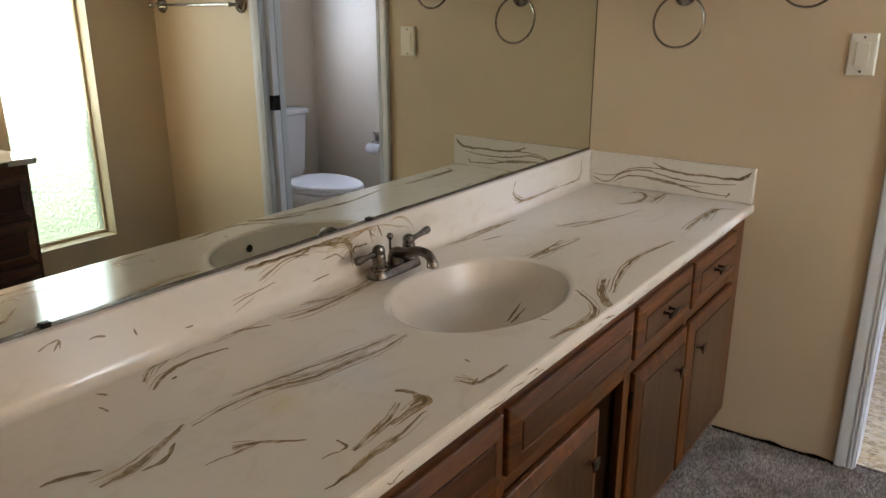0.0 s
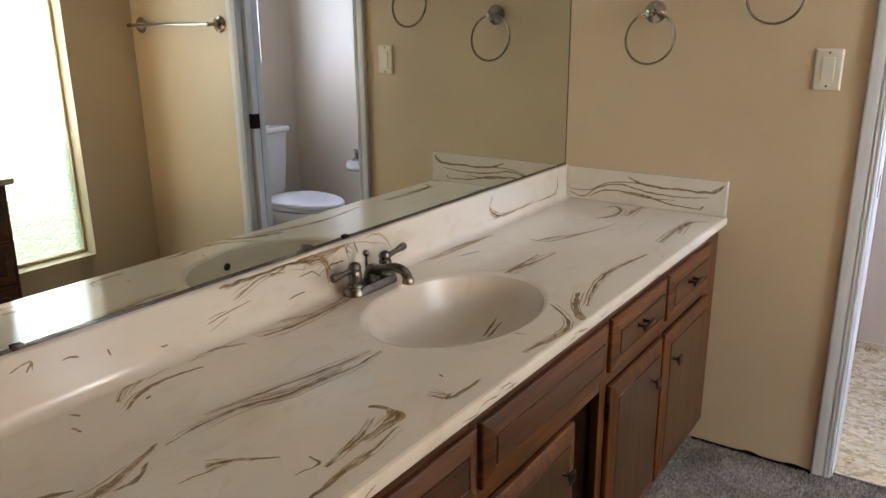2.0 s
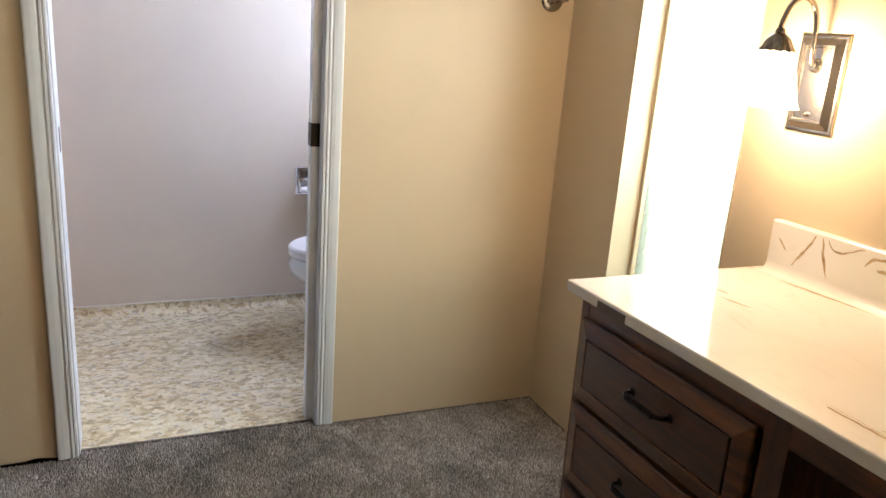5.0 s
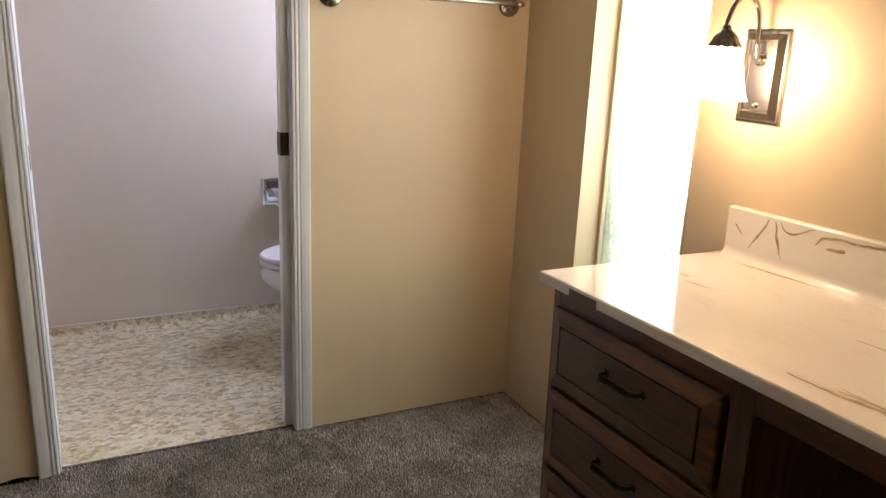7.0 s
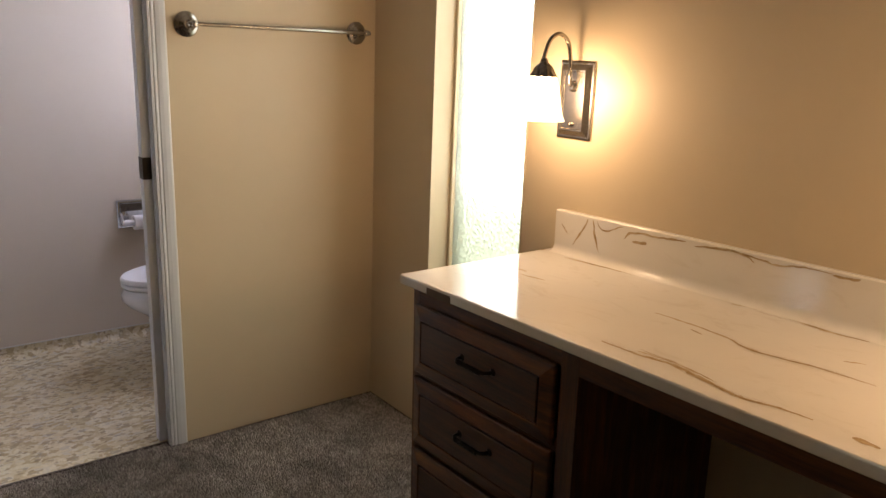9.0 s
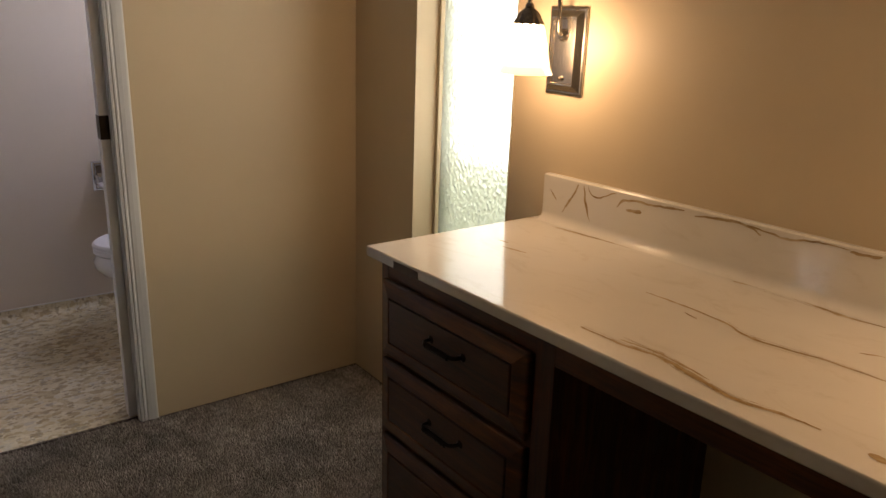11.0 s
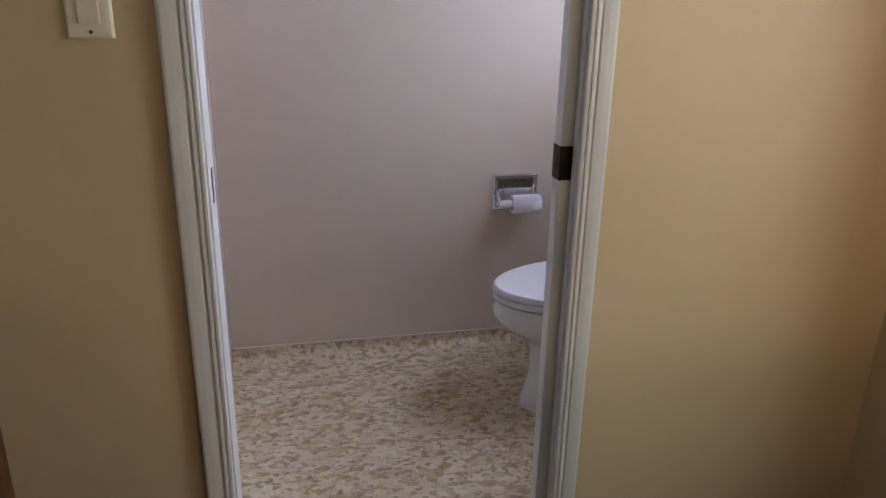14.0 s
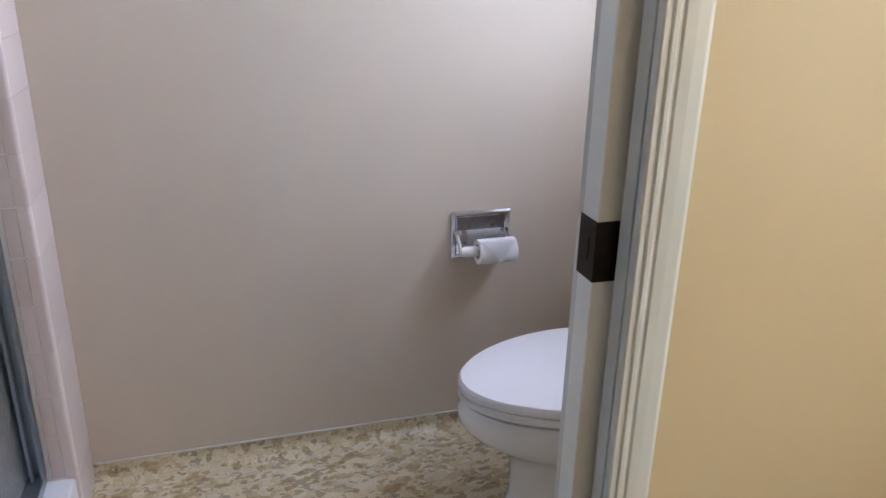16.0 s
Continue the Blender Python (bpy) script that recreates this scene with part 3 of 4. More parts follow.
TOP_VEINS = [
    (5.0, [(-0.680, 0.149), (-0.676, 0.176), (-0.651, 0.217)]),
    (7.0, [(-0.618, 0.194), (-0.621, 0.243), (-0.639, 0.294), (-0.662, 0.352)]),
    (4.0, [(-0.606, 0.246), (-0.605, 0.280), (-0.630, 0.315)]),
    (4.0, [(-0.647, 0.356), (-0.653, 0.422), (-0.643, 0.504), (-0.615, 0.566), (-0.605, 0.636), (-0.593, 0.712), (-0.598, 0.795)]),
    (2.5, [(-0.672, 0.448), (-0.658, 0.530), (-0.640, 0.616), (-0.626, 0.688), (-0.613, 0.784)]),
    (2.0, [(-0.658, 0.505), (-0.619, 0.596), (-0.610, 0.700)]),
    (6.0, [(-0.792, 0.388), (-0.825, 0.434), (-0.836, 0.493), (-0.822, 0.561)]),
    (4.0, [(-0.828, 0.394), (-0.865, 0.436), (-0.884, 0.516), (-0.873, 0.608), (-0.839, 0.677)]),
    (2.0, [(-0.829, 0.405), (-0.868, 0.470), (-0.882, 0.563), (-0.868, 0.632), (-0.886, 0.733)]),
    (3.0, [(-0.843, 0.709), (-0.825, 0.769), (-0.829, 0.872), (-0.841, 0.996)]),
    (2.0, [(-0.891, 0.768), (-0.842, 0.851), (-0.859, 0.997)]),
    (3.0, [(-0.857, 0.327), (-0.835, 0.334)]),
    (3.0, [(-0.812, 0.306), (-0.787, 0.309)]),
    (3.0, [(-0.799, 0.427), (-0.802, 0.440)]),
    (7.0, [(-0.476, 0.614), (-0.452, 0.626), (-0.431, 0.619), (-0.422, 0.589)]),
    (7.0, [(-0.438, 0.627), (-0.414, 0.617), (-0.416, 0.568), (-0.412, 0.530)]),
    (3.0, [(-0.445, 0.590), (-0.428, 0.549), (-0.418, 0.487), (-0.411, 0.447)]),
    (4.0, [(-0.397, 0.593), (-0.385, 0.511), (-0.384, 0.449), (-0.379, 0.399), (-0.381, 0.360)]),
    (4.0, [(-0.553, 0.353), (-0.538, 0.381), (-0.484, 0.428)]),
    (2.0, [(-0.550, 0.304), (-0.542, 0.340), (-0.540, 0.362)]),
    (3.0, [(-0.451, 0.454), (-0.430, 0.451), (-0.425, 0.437)]),
    (2.0, [(-0.435, 0.407), (-0.425, 0.437)]),
    (3.0, [(-0.422, 0.702), (-0.385, 0.714), (-0.378, 0.799)]),
    (3.0, [(-0.386, 0.703), (-0.394, 0.727)]),
    (6.0, [(-0.426, 1.297), (-0.394, 1.210), (-0.350, 1.160)]),
    (6.0, [(-0.399, 1.215), (-0.355, 1.149), (-0.343, 1.165)]),
    (4.0, [(-0.374, 1.224), (-0.417, 1.376), (-0.427, 1.501), (-0.402, 1.668)]),
    (4.0, [(-0.445, 1.194), (-0.381, 1.138), (-0.354, 1.082), (-0.363, 0.989), (-0.370, 0.936)]),
    (3.0, [(-0.638, 1.321), (-0.639, 1.423), (-0.645, 1.510)]),
    (2.5, [(-0.636, 1.333), (-0.618, 1.461), (-0.612, 1.554)]),
    (2.5, [(-0.735, 1.630), (-0.682, 1.632), (-0.644, 1.733), (-0.616, 1.830), (-0.595, 1.927)]),
    (2.0, [(-0.714, 1.608), (-0.688, 1.678), (-0.638, 1.759)]),
    (4.0, [(-0.680, 1.951), (-0.645, 2.003), (-0.650, 2.093), (-0.693, 2.140), (-0.705, 2.112)]),
    (3.0, [(-0.606, 2.023), (-0.612, 2.159), (-0.595, 2.191)]),
    (3.0, [(-0.415, 1.790), (-0.420, 1.948), (-0.407, 2.063), (-0.365, 2.093)]),
    (2.0, [(-0.406, 1.905), (-0.420, 2.079)]),
    (3.0, [(-0.873, 1.264), (-0.854, 1.404), (-0.852, 1.544), (-0.844, 1.610)]),
    (2.0, [(-0.903, 1.291), (-0.872, 1.404), (-0.865, 1.520)]),
    (3.0, [(-0.812, 1.383), (-0.792, 1.449)]),
    (2.0, [(-0.448, 0.775), (-0.437, 0.769)]),
    (2.0, [(-0.434, 1.006), (-0.407, 1.015)]),
]
def strands(strokes, seed, spread=0.0045):
    """Thin broken streaks that run beside the longer veins, as the resin was swirled."""
    rnd, out = random.Random(seed), []
    for w, pts in strokes:
        length = sum(math.dist(a, c) for a, c in zip(pts, pts[1:]))
        if length < 0.09:
            continue
        for k in (-2, -1, 1, 2):
            if rnd.random() < (0.15 if abs(k) == 1 else 0.45):
                continue
            i0 = rnd.randint(0, max(0, len(pts) - 3))
            i1 = max(i0 + 2, len(pts) - rnd.randint(0, 1))
            piece = pts[i0:i1]
            if len(piece) < 2:
                continue
            off = k * spread * (0.7 + 0.6 * rnd.random())
            dx, dy = piece[-1][0] - piece[0][0], piece[-1][1] - piece[0][1]
            d = math.hypot(dx, dy) or 1
            n_ = len(piece) - 1
            moved = [(u - dy / d * off * (1 - 0.6 * i / n_) + rnd.uniform(-1, 1) * 0.002, v + dx / d * off * (1 - 0.6 * i / n_) + rnd.uniform(-1, 1) * 0.002) for i, (u, v) in enumerate(piece)]
            out.append((rnd.uniform(0.5, 1.15), moved))
    return out


BACK_VEINS = [
    (3.0, [(0.666, 0.906), (0.688, 0.920), (0.738, 0.921), (0.807, 0.925), (0.838, 0.908)]),
    (2.0, [(0.673, 0.909), (0.730, 0.912), (0.824, 0.930), (0.923, 0.899)]),
    (3.0, [(0.872, 0.918), (0.924, 0.912), (0.958, 0.888), (0.975, 0.859)]),
    (2.0, [(0.941, 0.901), (0.961, 0.863), (0.966, 0.821)]),
    (2.0, [(0.698, 0.873), (0.774, 0.900), (0.837, 0.895)]),
    (1.5, [(0.632, 0.846), (0.682, 0.854), (0.740, 0.860)]),
    (2.0, [(0.266, 0.890), (0.298, 0.897), (0.300, 0.882)]),
    (2.0, [(0.291, 0.880), (0.301, 0.896)]),
    (2.5, [(0.778, 0.892), (0.826, 0.902), (0.859, 0.908), (0.909, 0.896), (0.936, 0.895), (0.962, 0.880), (0.964, 0.860), (0.975, 0.840)]),
    (2.0, [(1.036, 0.908), (1.029, 0.894), (1.038, 0.868)]),
    (2.0, [(0.873, 0.873), (0.916, 0.872), (0.942, 0.855)]),
    (3.0, [(1.018, 0.871), (0.980, 0.872), (0.957, 0.862)]),
    (2.0, [(1.659, 0.865), (1.720, 0.830), (1.825, 0.828), (1.936, 0.836)]),
    (2.0, [(0.347, 0.879), (0.376, 0.877)]),
    (2.0, [(0.426, 0.871), (0.430, 0.857)]),
    (1.5, [(0.524, 0.839), (0.541, 0.835)]),
    (2.0, [(1.016, 0.919), (1.044, 0.883)]),
    (2.0, [(1.055, 0.910), (1.070, 0.877)]),
    (1.5, [(0.841, 0.831), (0.892, 0.835)]),
    (3.0, [(2.108, 0.888), (2.104, 0.839), (2.064, 0.817), (1.971, 0.815)]),
    (2.0, [(1.679, 0.896), (1.664, 0.865), (1.715, 0.832), (1.838, 0.822), (1.970, 0.825)]),
    (2.0, [(1.683, 0.808), (1.768, 0.803), (1.875, 0.811)]),
]
END_VEINS = [
    (3.0, [(-0.878, 0.827), (-0.824, 0.814), (-0.774, 0.850), (-0.694, 0.870), (-0.596, 0.854), (-0.484, 0.850), (-0.396, 0.858)]),
    (4.0, [(-0.667, 0.898), (-0.598, 0.876), (-0.486, 0.875), (-0.398, 0.875), (-0.353, 0.903)]),
    (5.0, [(-0.429, 0.877), (-0.381, 0.878), (-0.350, 0.903)]),
    (3.0, [(-0.803, 0.817), (-0.733, 0.846), (-0.614, 0.842), (-0.518, 0.823), (-0.418, 0.818)]),
    (3.0, [(-0.423, 0.814), (-0.411, 0.830)]),
    (2.0, [(-0.879, 0.837), (-0.804, 0.839), (-0.735, 0.871), (-0.656, 0.880), (-0.560, 0.877)]),
    (2.0, [(-0.692, 0.845), (-0.594, 0.835), (-0.501, 0.838)]),
]
TOP2_VEINS = [
    (3.0, [(1.511, 1.137), (1.516, 1.071), (1.522, 0.979), (1.529, 0.887)]),
    (3.0, [(1.319, 1.116), (1.321, 1.086)]),
    (2.0, [(1.291, 1.074), (1.301, 1.005)]),
    (3.0, [(1.516, 1.235), (1.531, 1.227)]),
    (4.0, [(1.516, 0.645), (1.530, 0.588), (1.526, 0.498), (1.515, 0.423), (1.524, 0.355)]),
    (2.5, [(1.526, 0.640), (1.534, 0.533)]),
    (3.0, [(1.322, 0.700), (1.321, 0.629), (1.312, 0.532), (1.291, 0.472), (1.295, 0.408), (1.307, 0.353), (1.310, 0.252)]),
    (2.0, [(1.294, 0.596), (1.286, 0.564)]),
    (4.0, [(1.094, 0.650), (1.094, 0.570), (1.105, 0.504), (1.094, 0.429), (1.081, 0.359), (1.094, 0.310), (1.098, 0.250)]),
    (2.0, [(1.108, 0.579), (1.116, 0.505), (1.101, 0.411)]),
    (2.0, [(1.379, 0.337), (1.395, 0.305)]),
    (5.0, [(1.092, 0.190), (1.089, 0.152)]),
]
BACK2_VEINS = [
    (2.0, [(1.189, 0.900), (1.165, 0.878)]),
    (3.0, [(1.097, 0.934), (1.106, 0.909), (1.145, 0.851)]),
    (3.0, [(1.078, 0.938), (1.073, 0.901), (1.054, 0.841)]),
    (2.0, [(1.064, 0.936), (1.041, 0.908), (0.979, 0.936)]),
    (3.0, [(0.975, 0.900), (0.942, 0.922), (0.856, 0.923), (0.794, 0.931)]),
    (4.0, [(0.947, 0.899), (0.904, 0.900)]),
    (3.0, [(0.769, 0.922), (0.705, 0.935), (0.648, 0.929), (0.619, 0.917)]),
    (2.0, [(0.720, 0.938), (0.650, 0.941), (0.569, 0.922), (0.509, 0.934), (0.452, 0.931)]),
    (3.0, [(0.451, 0.926), (0.398, 0.937)]),
]


SX, SY, SA, SB = -0.613, 1.078, 0.172, 0.238


def rect_at(a, x0, x1, y0, y1, cx, cy):
    dx, dy = math.cos(a), math.sin(a)
    k = min(((x1 if dx > 0 else x0) - cx) / dx if abs(dx) > 1e-9 else 9e9, ((y1 if dy > 0 else y0) - cy) / dy if abs(dy) > 1e-9 else 9e9)
    return cx + dx * k, cy + dy * k


def counter_with_basin(x0, x1, y0, y1, z, lip):
    bm = bmesh.new()
    angles = sorted({i * math.tau / 72 for i in range(72)} | {math.atan2(y - SY, x - SX) % math.tau for x in (x0, x1) for y in (y0, y1)})
    ell = lambda k, dz: [Vector((SX + SA * k * math.cos(a), SY + SB * k * math.sin(a), z + dz)) for a in angles]
    edge = lambda d, dz: [Vector((*rect_at(a, x0 + d, x1 - d, y0 + d, y1 - d, SX, SY), z + dz)) for a in angles]
    loft(bm, [edge(0.004, -lip), edge(0, -lip + 0.003), edge(0, -0.007), edge(0.002, -0.002), edge(0.007, 0), ell(1.06, 0), ell(1.03, -0.0015), ell(1.0, -0.006)], (False, False))
    return bm, ell


bm, ell = counter_with_basin(MX + 0.001, C1, V0, YW - 0.001, H1, 0.029)
top1 = thing("vanity_countertop", "cream cultured marble countertop with olive brown veins and an oval basin", "countertop")
slab1 = part("slab", bm, MARBLE, top1, "", True)
for poly in slab1.data.polygons:
    poly.use_smooth = poly.normal.z < 0.9995
bm = bmesh.new()
deep = [(1.0, -0.006), (0.975, -0.018), (0.94, -0.040), (0.87, -0.070), (0.76, -0.098), (0.60, -0.120), (0.40, -0.133), (0.20, -0.139), (0.10, -0.141)]
loft(bm, [ell(k, d) for k, d in deep], (False, True))
part("basin", bm, BASIN, top1, "smooth cream oval basin", True)


def on_basin(q):
    k = math.hypot((q.x - SX) / SA, (q.y - SY) / SB)
    return Vector((q.x, q.y, H1 + float(np.interp(k, [d[0] for d in deep[::-1]], [d[1] for d in deep[::-1]])) + 0.0012))


veins([(3.0, [(-0.627, 1.205), (-0.625, 1.231), (-0.623, 1.262)]), (2.5, [(-0.614, 1.203), (-0.613, 1.225), (-0.606, 1.255)])], on_basin, top1, VEIN)
part("drain", lathe([(0.002, -0.004), (0.024, -0.003), (0.030, 0.0), (0.030, 0.002), (0.024, 0.003), (0.020, -0.001), (0.004, -0.002)], at(SX, SY, H1 - 0.138), 24), NICKEL, top1, "brushed nickel drain ring", True)
# No hole is cut: a near-black disc paints the shade inside it.
part("overflow_hole", lathe([(0.0001, 0.0), (0.007, 0.0), (0.008, 0.0012), (0.0075, 0.002)], at(SX + SA * 0.925, SY - 0.02, H1 - 0.040, TO_MINUS_X), 16, sx=1.4, sy=1.4), GAPSHADE_EDGE, top1)


def splash(x, s, y0, y1, z0, z1, t=0.020, cove=0.022):
    """A backsplash along y whose foot runs into the top in a cove; s: the side it faces."""
    prof = [(0, z0), (0, z1)] + [(t - 0.003, z1), (t, z1 - 0.003), (t, z0 + cove)]
    prof += [(t + cove * (1 - math.cos(a)), z0 + cove * (1 - math.sin(a))) for a in (radians(d) for d in (15, 30, 45, 60, 75, 90))]
    bm = bmesh.new()
    loft(bm, [[Vector((x + s * u, y, z + 0.0005)) for u, z in prof] for y in (y0, y1)])
    return bm


part("backsplash", splash(MX + 0.001, 1, V0, YW - 0.001, H1, 0.915), MARBLE, top1, "", True)
bm = slab((MX + 0.022, YW - 0.021, H1 + 0.0005), (C1 - 0.003, YW - 0.001, 0.914), 0.003)
part("side_splash", bm, MARBLE, top1)
up = lambda z: (lambda q: Vector((q.x, q.y, z + 0.0005)))
inside = lambda q: ((q[0] - SX) / SA) ** 2 + ((q[1] - SY) / SB) ** 2 > 1.02
strokes = [(w, [(min(u, C1 - 0.010), min(v, YW - 0.03)) for u, v in pts]) for w, pts in TOP_VEINS]
veins([s_ for s_ in strokes if all(inside(q) for q in s_[1])], up(H1), top1, VEIN, 0.0021)
veins([s_ for s_ in strands(strokes, 3) if all(inside(q) for q in s_[1])], up(H1 + 0.0002), top1, VEIN)
veins([(w * 1.6, p_) for w, p_ in strands(strokes, 8, 0.009) if all(inside(q) for q in p_)], up(H1 + 0.0001), top1, VEINPALE)
veins([(w, [(u, min(max(v, H1 + 0.026), 0.908)) for u, v in pts]) for w, pts in BACK_VEINS], lambda q: Vector((MX + 0.0216, q.x, q.y)), top1, VEIN)
veins([(w * 1.3, [(u, min(max(v, H1 + 0.026), 0.908)) for u, v in pts]) for w, pts in strands(BACK_VEINS + [(3, [(u + 0.22, v - 0.012) for u, v in p_]) for _, p_ in BACK_VEINS[:5]], 5, 0.007)], lambda q: Vector((MX + 0.0218, q.x, q.y)), top1, VEINPALE)
veins([(w, [(min(u, C1 - 0.012), min(max(v, H1 + 0.006), 0.908)) for u, v in pts]) for w, pts in END_VEINS], lambda q: Vector((q.x, YW - 0.0216, q.y)), top1, VEIN)

# ---- dressing counter opposite ----
H2, C2 = 0.821, 1.041
E2 = 1.240
cab2 = thing("dressing_cabinet", "dark brown stained oak drawer cabinet with an open knee space", "cabinet")
F2 = C2 + 0.026
for a, c in ((1.188, 1.214), (0.676, 0.722), (0.05, 0.09), (-0.62, -0.58)):
    part("stile", slab((F2, a, 0.085 if a > 0.6 else 0.085), (F2 + 0.018, c, 0.794), 0.0006), WOODV, cab2)
for y0, y1, zs in ((0.7225, 1.1875, ((0.752, 0.794), (0.568, 0.598), (0.37, 0.40), (0.085, 0.115))), (0.0905, 0.6755, ((0.746, 0.794),)), (-0.5795, 0.0495, ((0.752, 0.794), (0.568, 0.598), (0.37, 0.40), (0.085, 0.115)))):
    for z0, z1 in zs:
        part("rail", slab((F2 + 0.0005, y0, z0), (F2 + 0.018, y1, z1), 0.0005), WOODH, cab2)
for y0, y1 in ((0.728, 1.194), (-0.56, 0.04)):
    for z0, z1 in ((0.582, 0.755), (0.392, 0.568), (0.105, 0.378)):
        d = front("drawer", cab2, F2, -1, y0, y1, z0, z1, 0.034)
        bar_pull(d, F2 - 0.018, -1, (y0 + y1) / 2 - 0.012, z1 - 0.073)
for a, c in ((1.196, 1.214), (0.680, 0.694), (0.072, 0.088), (-0.62, -0.604)):
    part("side_panel", slab((F2 + 0.0185, a, 0.085), (WX - 0.001, c, 0.794)), WOODV, cab2)
part("bottom_panel", slab((F2 + 0.0185, 0.6945, 0.085), (WX - 0.001, 1.1955, 0.1)), WOODIN, cab2)
# Near-black colour carries the shade below the drawers here too.
part("toe_kick", slab((F2 + 0.06, 0.700, 0.0), (F2 + 0.075, 1.20, 0.0845)), GAPSHADE_EDGE, cab2)
part("toe_kick", slab((F2 + 0.06, -0.6, 0.0), (F2 + 0.075, 0.08, 0.0845)), GAPSHADE_EDGE, cab2)

top2 = thing("dressing_countertop", "glossy cream cultured marble countertop with fine brown veins", "countertop")
part("slab", slab((C2, -0.66, H2 - 0.024), (WX - 0.001, E2, H2), 0.004, 3), MARBLE, top2)
part("backsplash", splash(WX - 0.001, -1, -0.66, 1.213, H2, 0.937), MARBLE, top2, "", True)
part("edge_patch", slab((C2 - 0.0012, 1.040, H2 - 0.0235), (C2 + 0.0005, 1.128, H2 - 0.006), 0.0004), paint("dark_edge_patch", (0.12, 0.08, 0.05), 0.5, 60, 0.2, 0.2), top2, "dark bare patch where the edge is chipped")
rl = random.Random(11)
flecks = []
for i in range(16):
    y, z = rl.uniform(0.3, 2.1), rl.uniform(H1 - 0.022, H1 - 0.010)
    flecks.append((rl.uniform(0.6, 1.6), [(y, z), (y + rl.uniform(0.006, 0.03), z + rl.uniform(-0.004, 0.004)), (y + rl.uniform(0.03, 0.05), z + rl.uniform(-0.006, 0.002))]))
veins(flecks, lambda q: Vector((C1 + 0.0005, q.x, q.y)), top1, VEIN)
veins([(w, [(max(u, C2 + 0.008), v) for u, v in pts]) for w, pts in TOP2_VEINS], up(H2), top2, VEINPALE, 0.0027)
veins([(w, [(max(u, C2 + 0.008), v) for u, v in pts]) for w, pts in strands(TOP2_VEINS, 6, 0.006)], up(H2 + 0.0001), top2, VEINPALE, 0.0018)
veins([(w, [(min(u, 1.208), min(max(v, H2 + 0.026), 0.93)) for u, v in pts]) for w, pts in BACK2_VEINS], lambda q: Vector((WX - 0.0216, q.x, q.y)), top2, VEINPALE, 0.0024)

# ---- mirror ----
mir = thing("wall_mirror", "large frameless wall mirror resting on the backsplash", "mirror")
part("pane", slab((MX + 0.001, V0 + 0.02, 0.920), (-0.907, YW - 0.004, 1.98)), MIRROR, mir)
part("mirror_edge", slab((MX + 0.001, YW - 0.0038, 0.918), (-0.9062, YW - 0.0008, 1.98)), GAPSHADE_EDGE, mir)
bm = slab((MX + 0.001, V0 + 0.02, 0.9155), (-0.904, YW - 0.004, 0.9195))
box(bm, (-0.9058, V0 + 0.02, 0.9195), (-0.9048, YW - 0.004, 0.9212))
part("channel", bm, PEWTER, mir, "thin dark metal channel")
for yy in (1.045, 0.29):
    part("clip", slab((-0.9046, yy - 0.009, 0.917), (-0.9015, yy + 0.009, 0.926), 0.001), BRONZE, mir)

# ---- faucet ----
FY, FXX = 1.060, -0.846
faucet = thing("faucet", "dark pewter two handle basin faucet with a curved spout", "faucet")
bm = bmesh.new()
oval = lambda k, dz: [Vector((FXX + 0.027 * k * math.cos(a), FY + (0.056 if math.sin(a) > 0 else -0.056) * min(1, abs(math.sin(a)) * 3) + 0.027 * k * math.sin(a), H1 + dz)) for a in (i * math.tau / 40 for i in range(40))]
loft(bm, [oval(1.0, 0.001), oval(1.0, 0.006), oval(0.93, 0.010), oval(0.90, 0.016), oval(0.8, 0.020), oval(0.3, 0.021)])
part("base_plate", bm, PEWTER, faucet, "", True)
part("spout", tube(smooth_path([(FXX, FY, H1 + 0.018), (FXX + 0.004, FY, H1 + 0.045), (FXX + 0.032, FY, H1 + 0.050), (FXX + 0.068, FY, H1 + 0.062), (FXX + 0.097, FY, H1 + 0.059), (FXX + 0.110, FY, H1 + 0.045), (FXX + 0.111, FY, H1 + 0.038)], 7), [0.017 - 0.006 * min(1, i / 18) for i in range(43)], 18), PEWTER, faucet, "", True)
part("spout_tip", lathe([(0.010, 0), (0.0135, 0.002), (0.0135, 0.012), (0.011, 0.016)], at(FXX + 0.111, FY, H1 + 0.030), 18), NICKEL, faucet, "", True)
part("lift_rod", lathe([(0.003, 0), (0.003, 0.038), (0.007, 0.042), (0.0085, 0.047), (0.006, 0.053), (0.001, 0.055)], at(FXX - 0.012, FY, H1 + 0.036), 14), PEWTER, faucet, "", True)
for s in (-1, 1):
    yy = FY + s * 0.054
    h = part("handle", lathe([(0.020, 0.0), (0.019, 0.006), (0.0145, 0.010), (0.0155, 0.034), (0.0135, 0.038), (0.0155, 0.045), (0.012, 0.054), (0.005, 0.058)], at(FXX, yy, H1 + 0.019), 20), PEWTER, faucet, "", True)
    d = Vector((-0.04 if s < 0 else 0.05, s, -0.06 if s < 0 else 0.18)).normalized()
    p0 = Vector((FXX, yy, H1 + 0.060))
    part("lever", tube([p0 + d * t_ * 1.1 for t_ in (0.0, 0.012, 0.018, 0.030, 0.045, 0.058, 0.066, 0.070)], [0.006, 0.0055, 0.0075, 0.006, 0.0075, 0.010, 0.0085, 0.003], 14), PEWTER, h, "", True)

# ---- towel rings, switch, towel bar ----


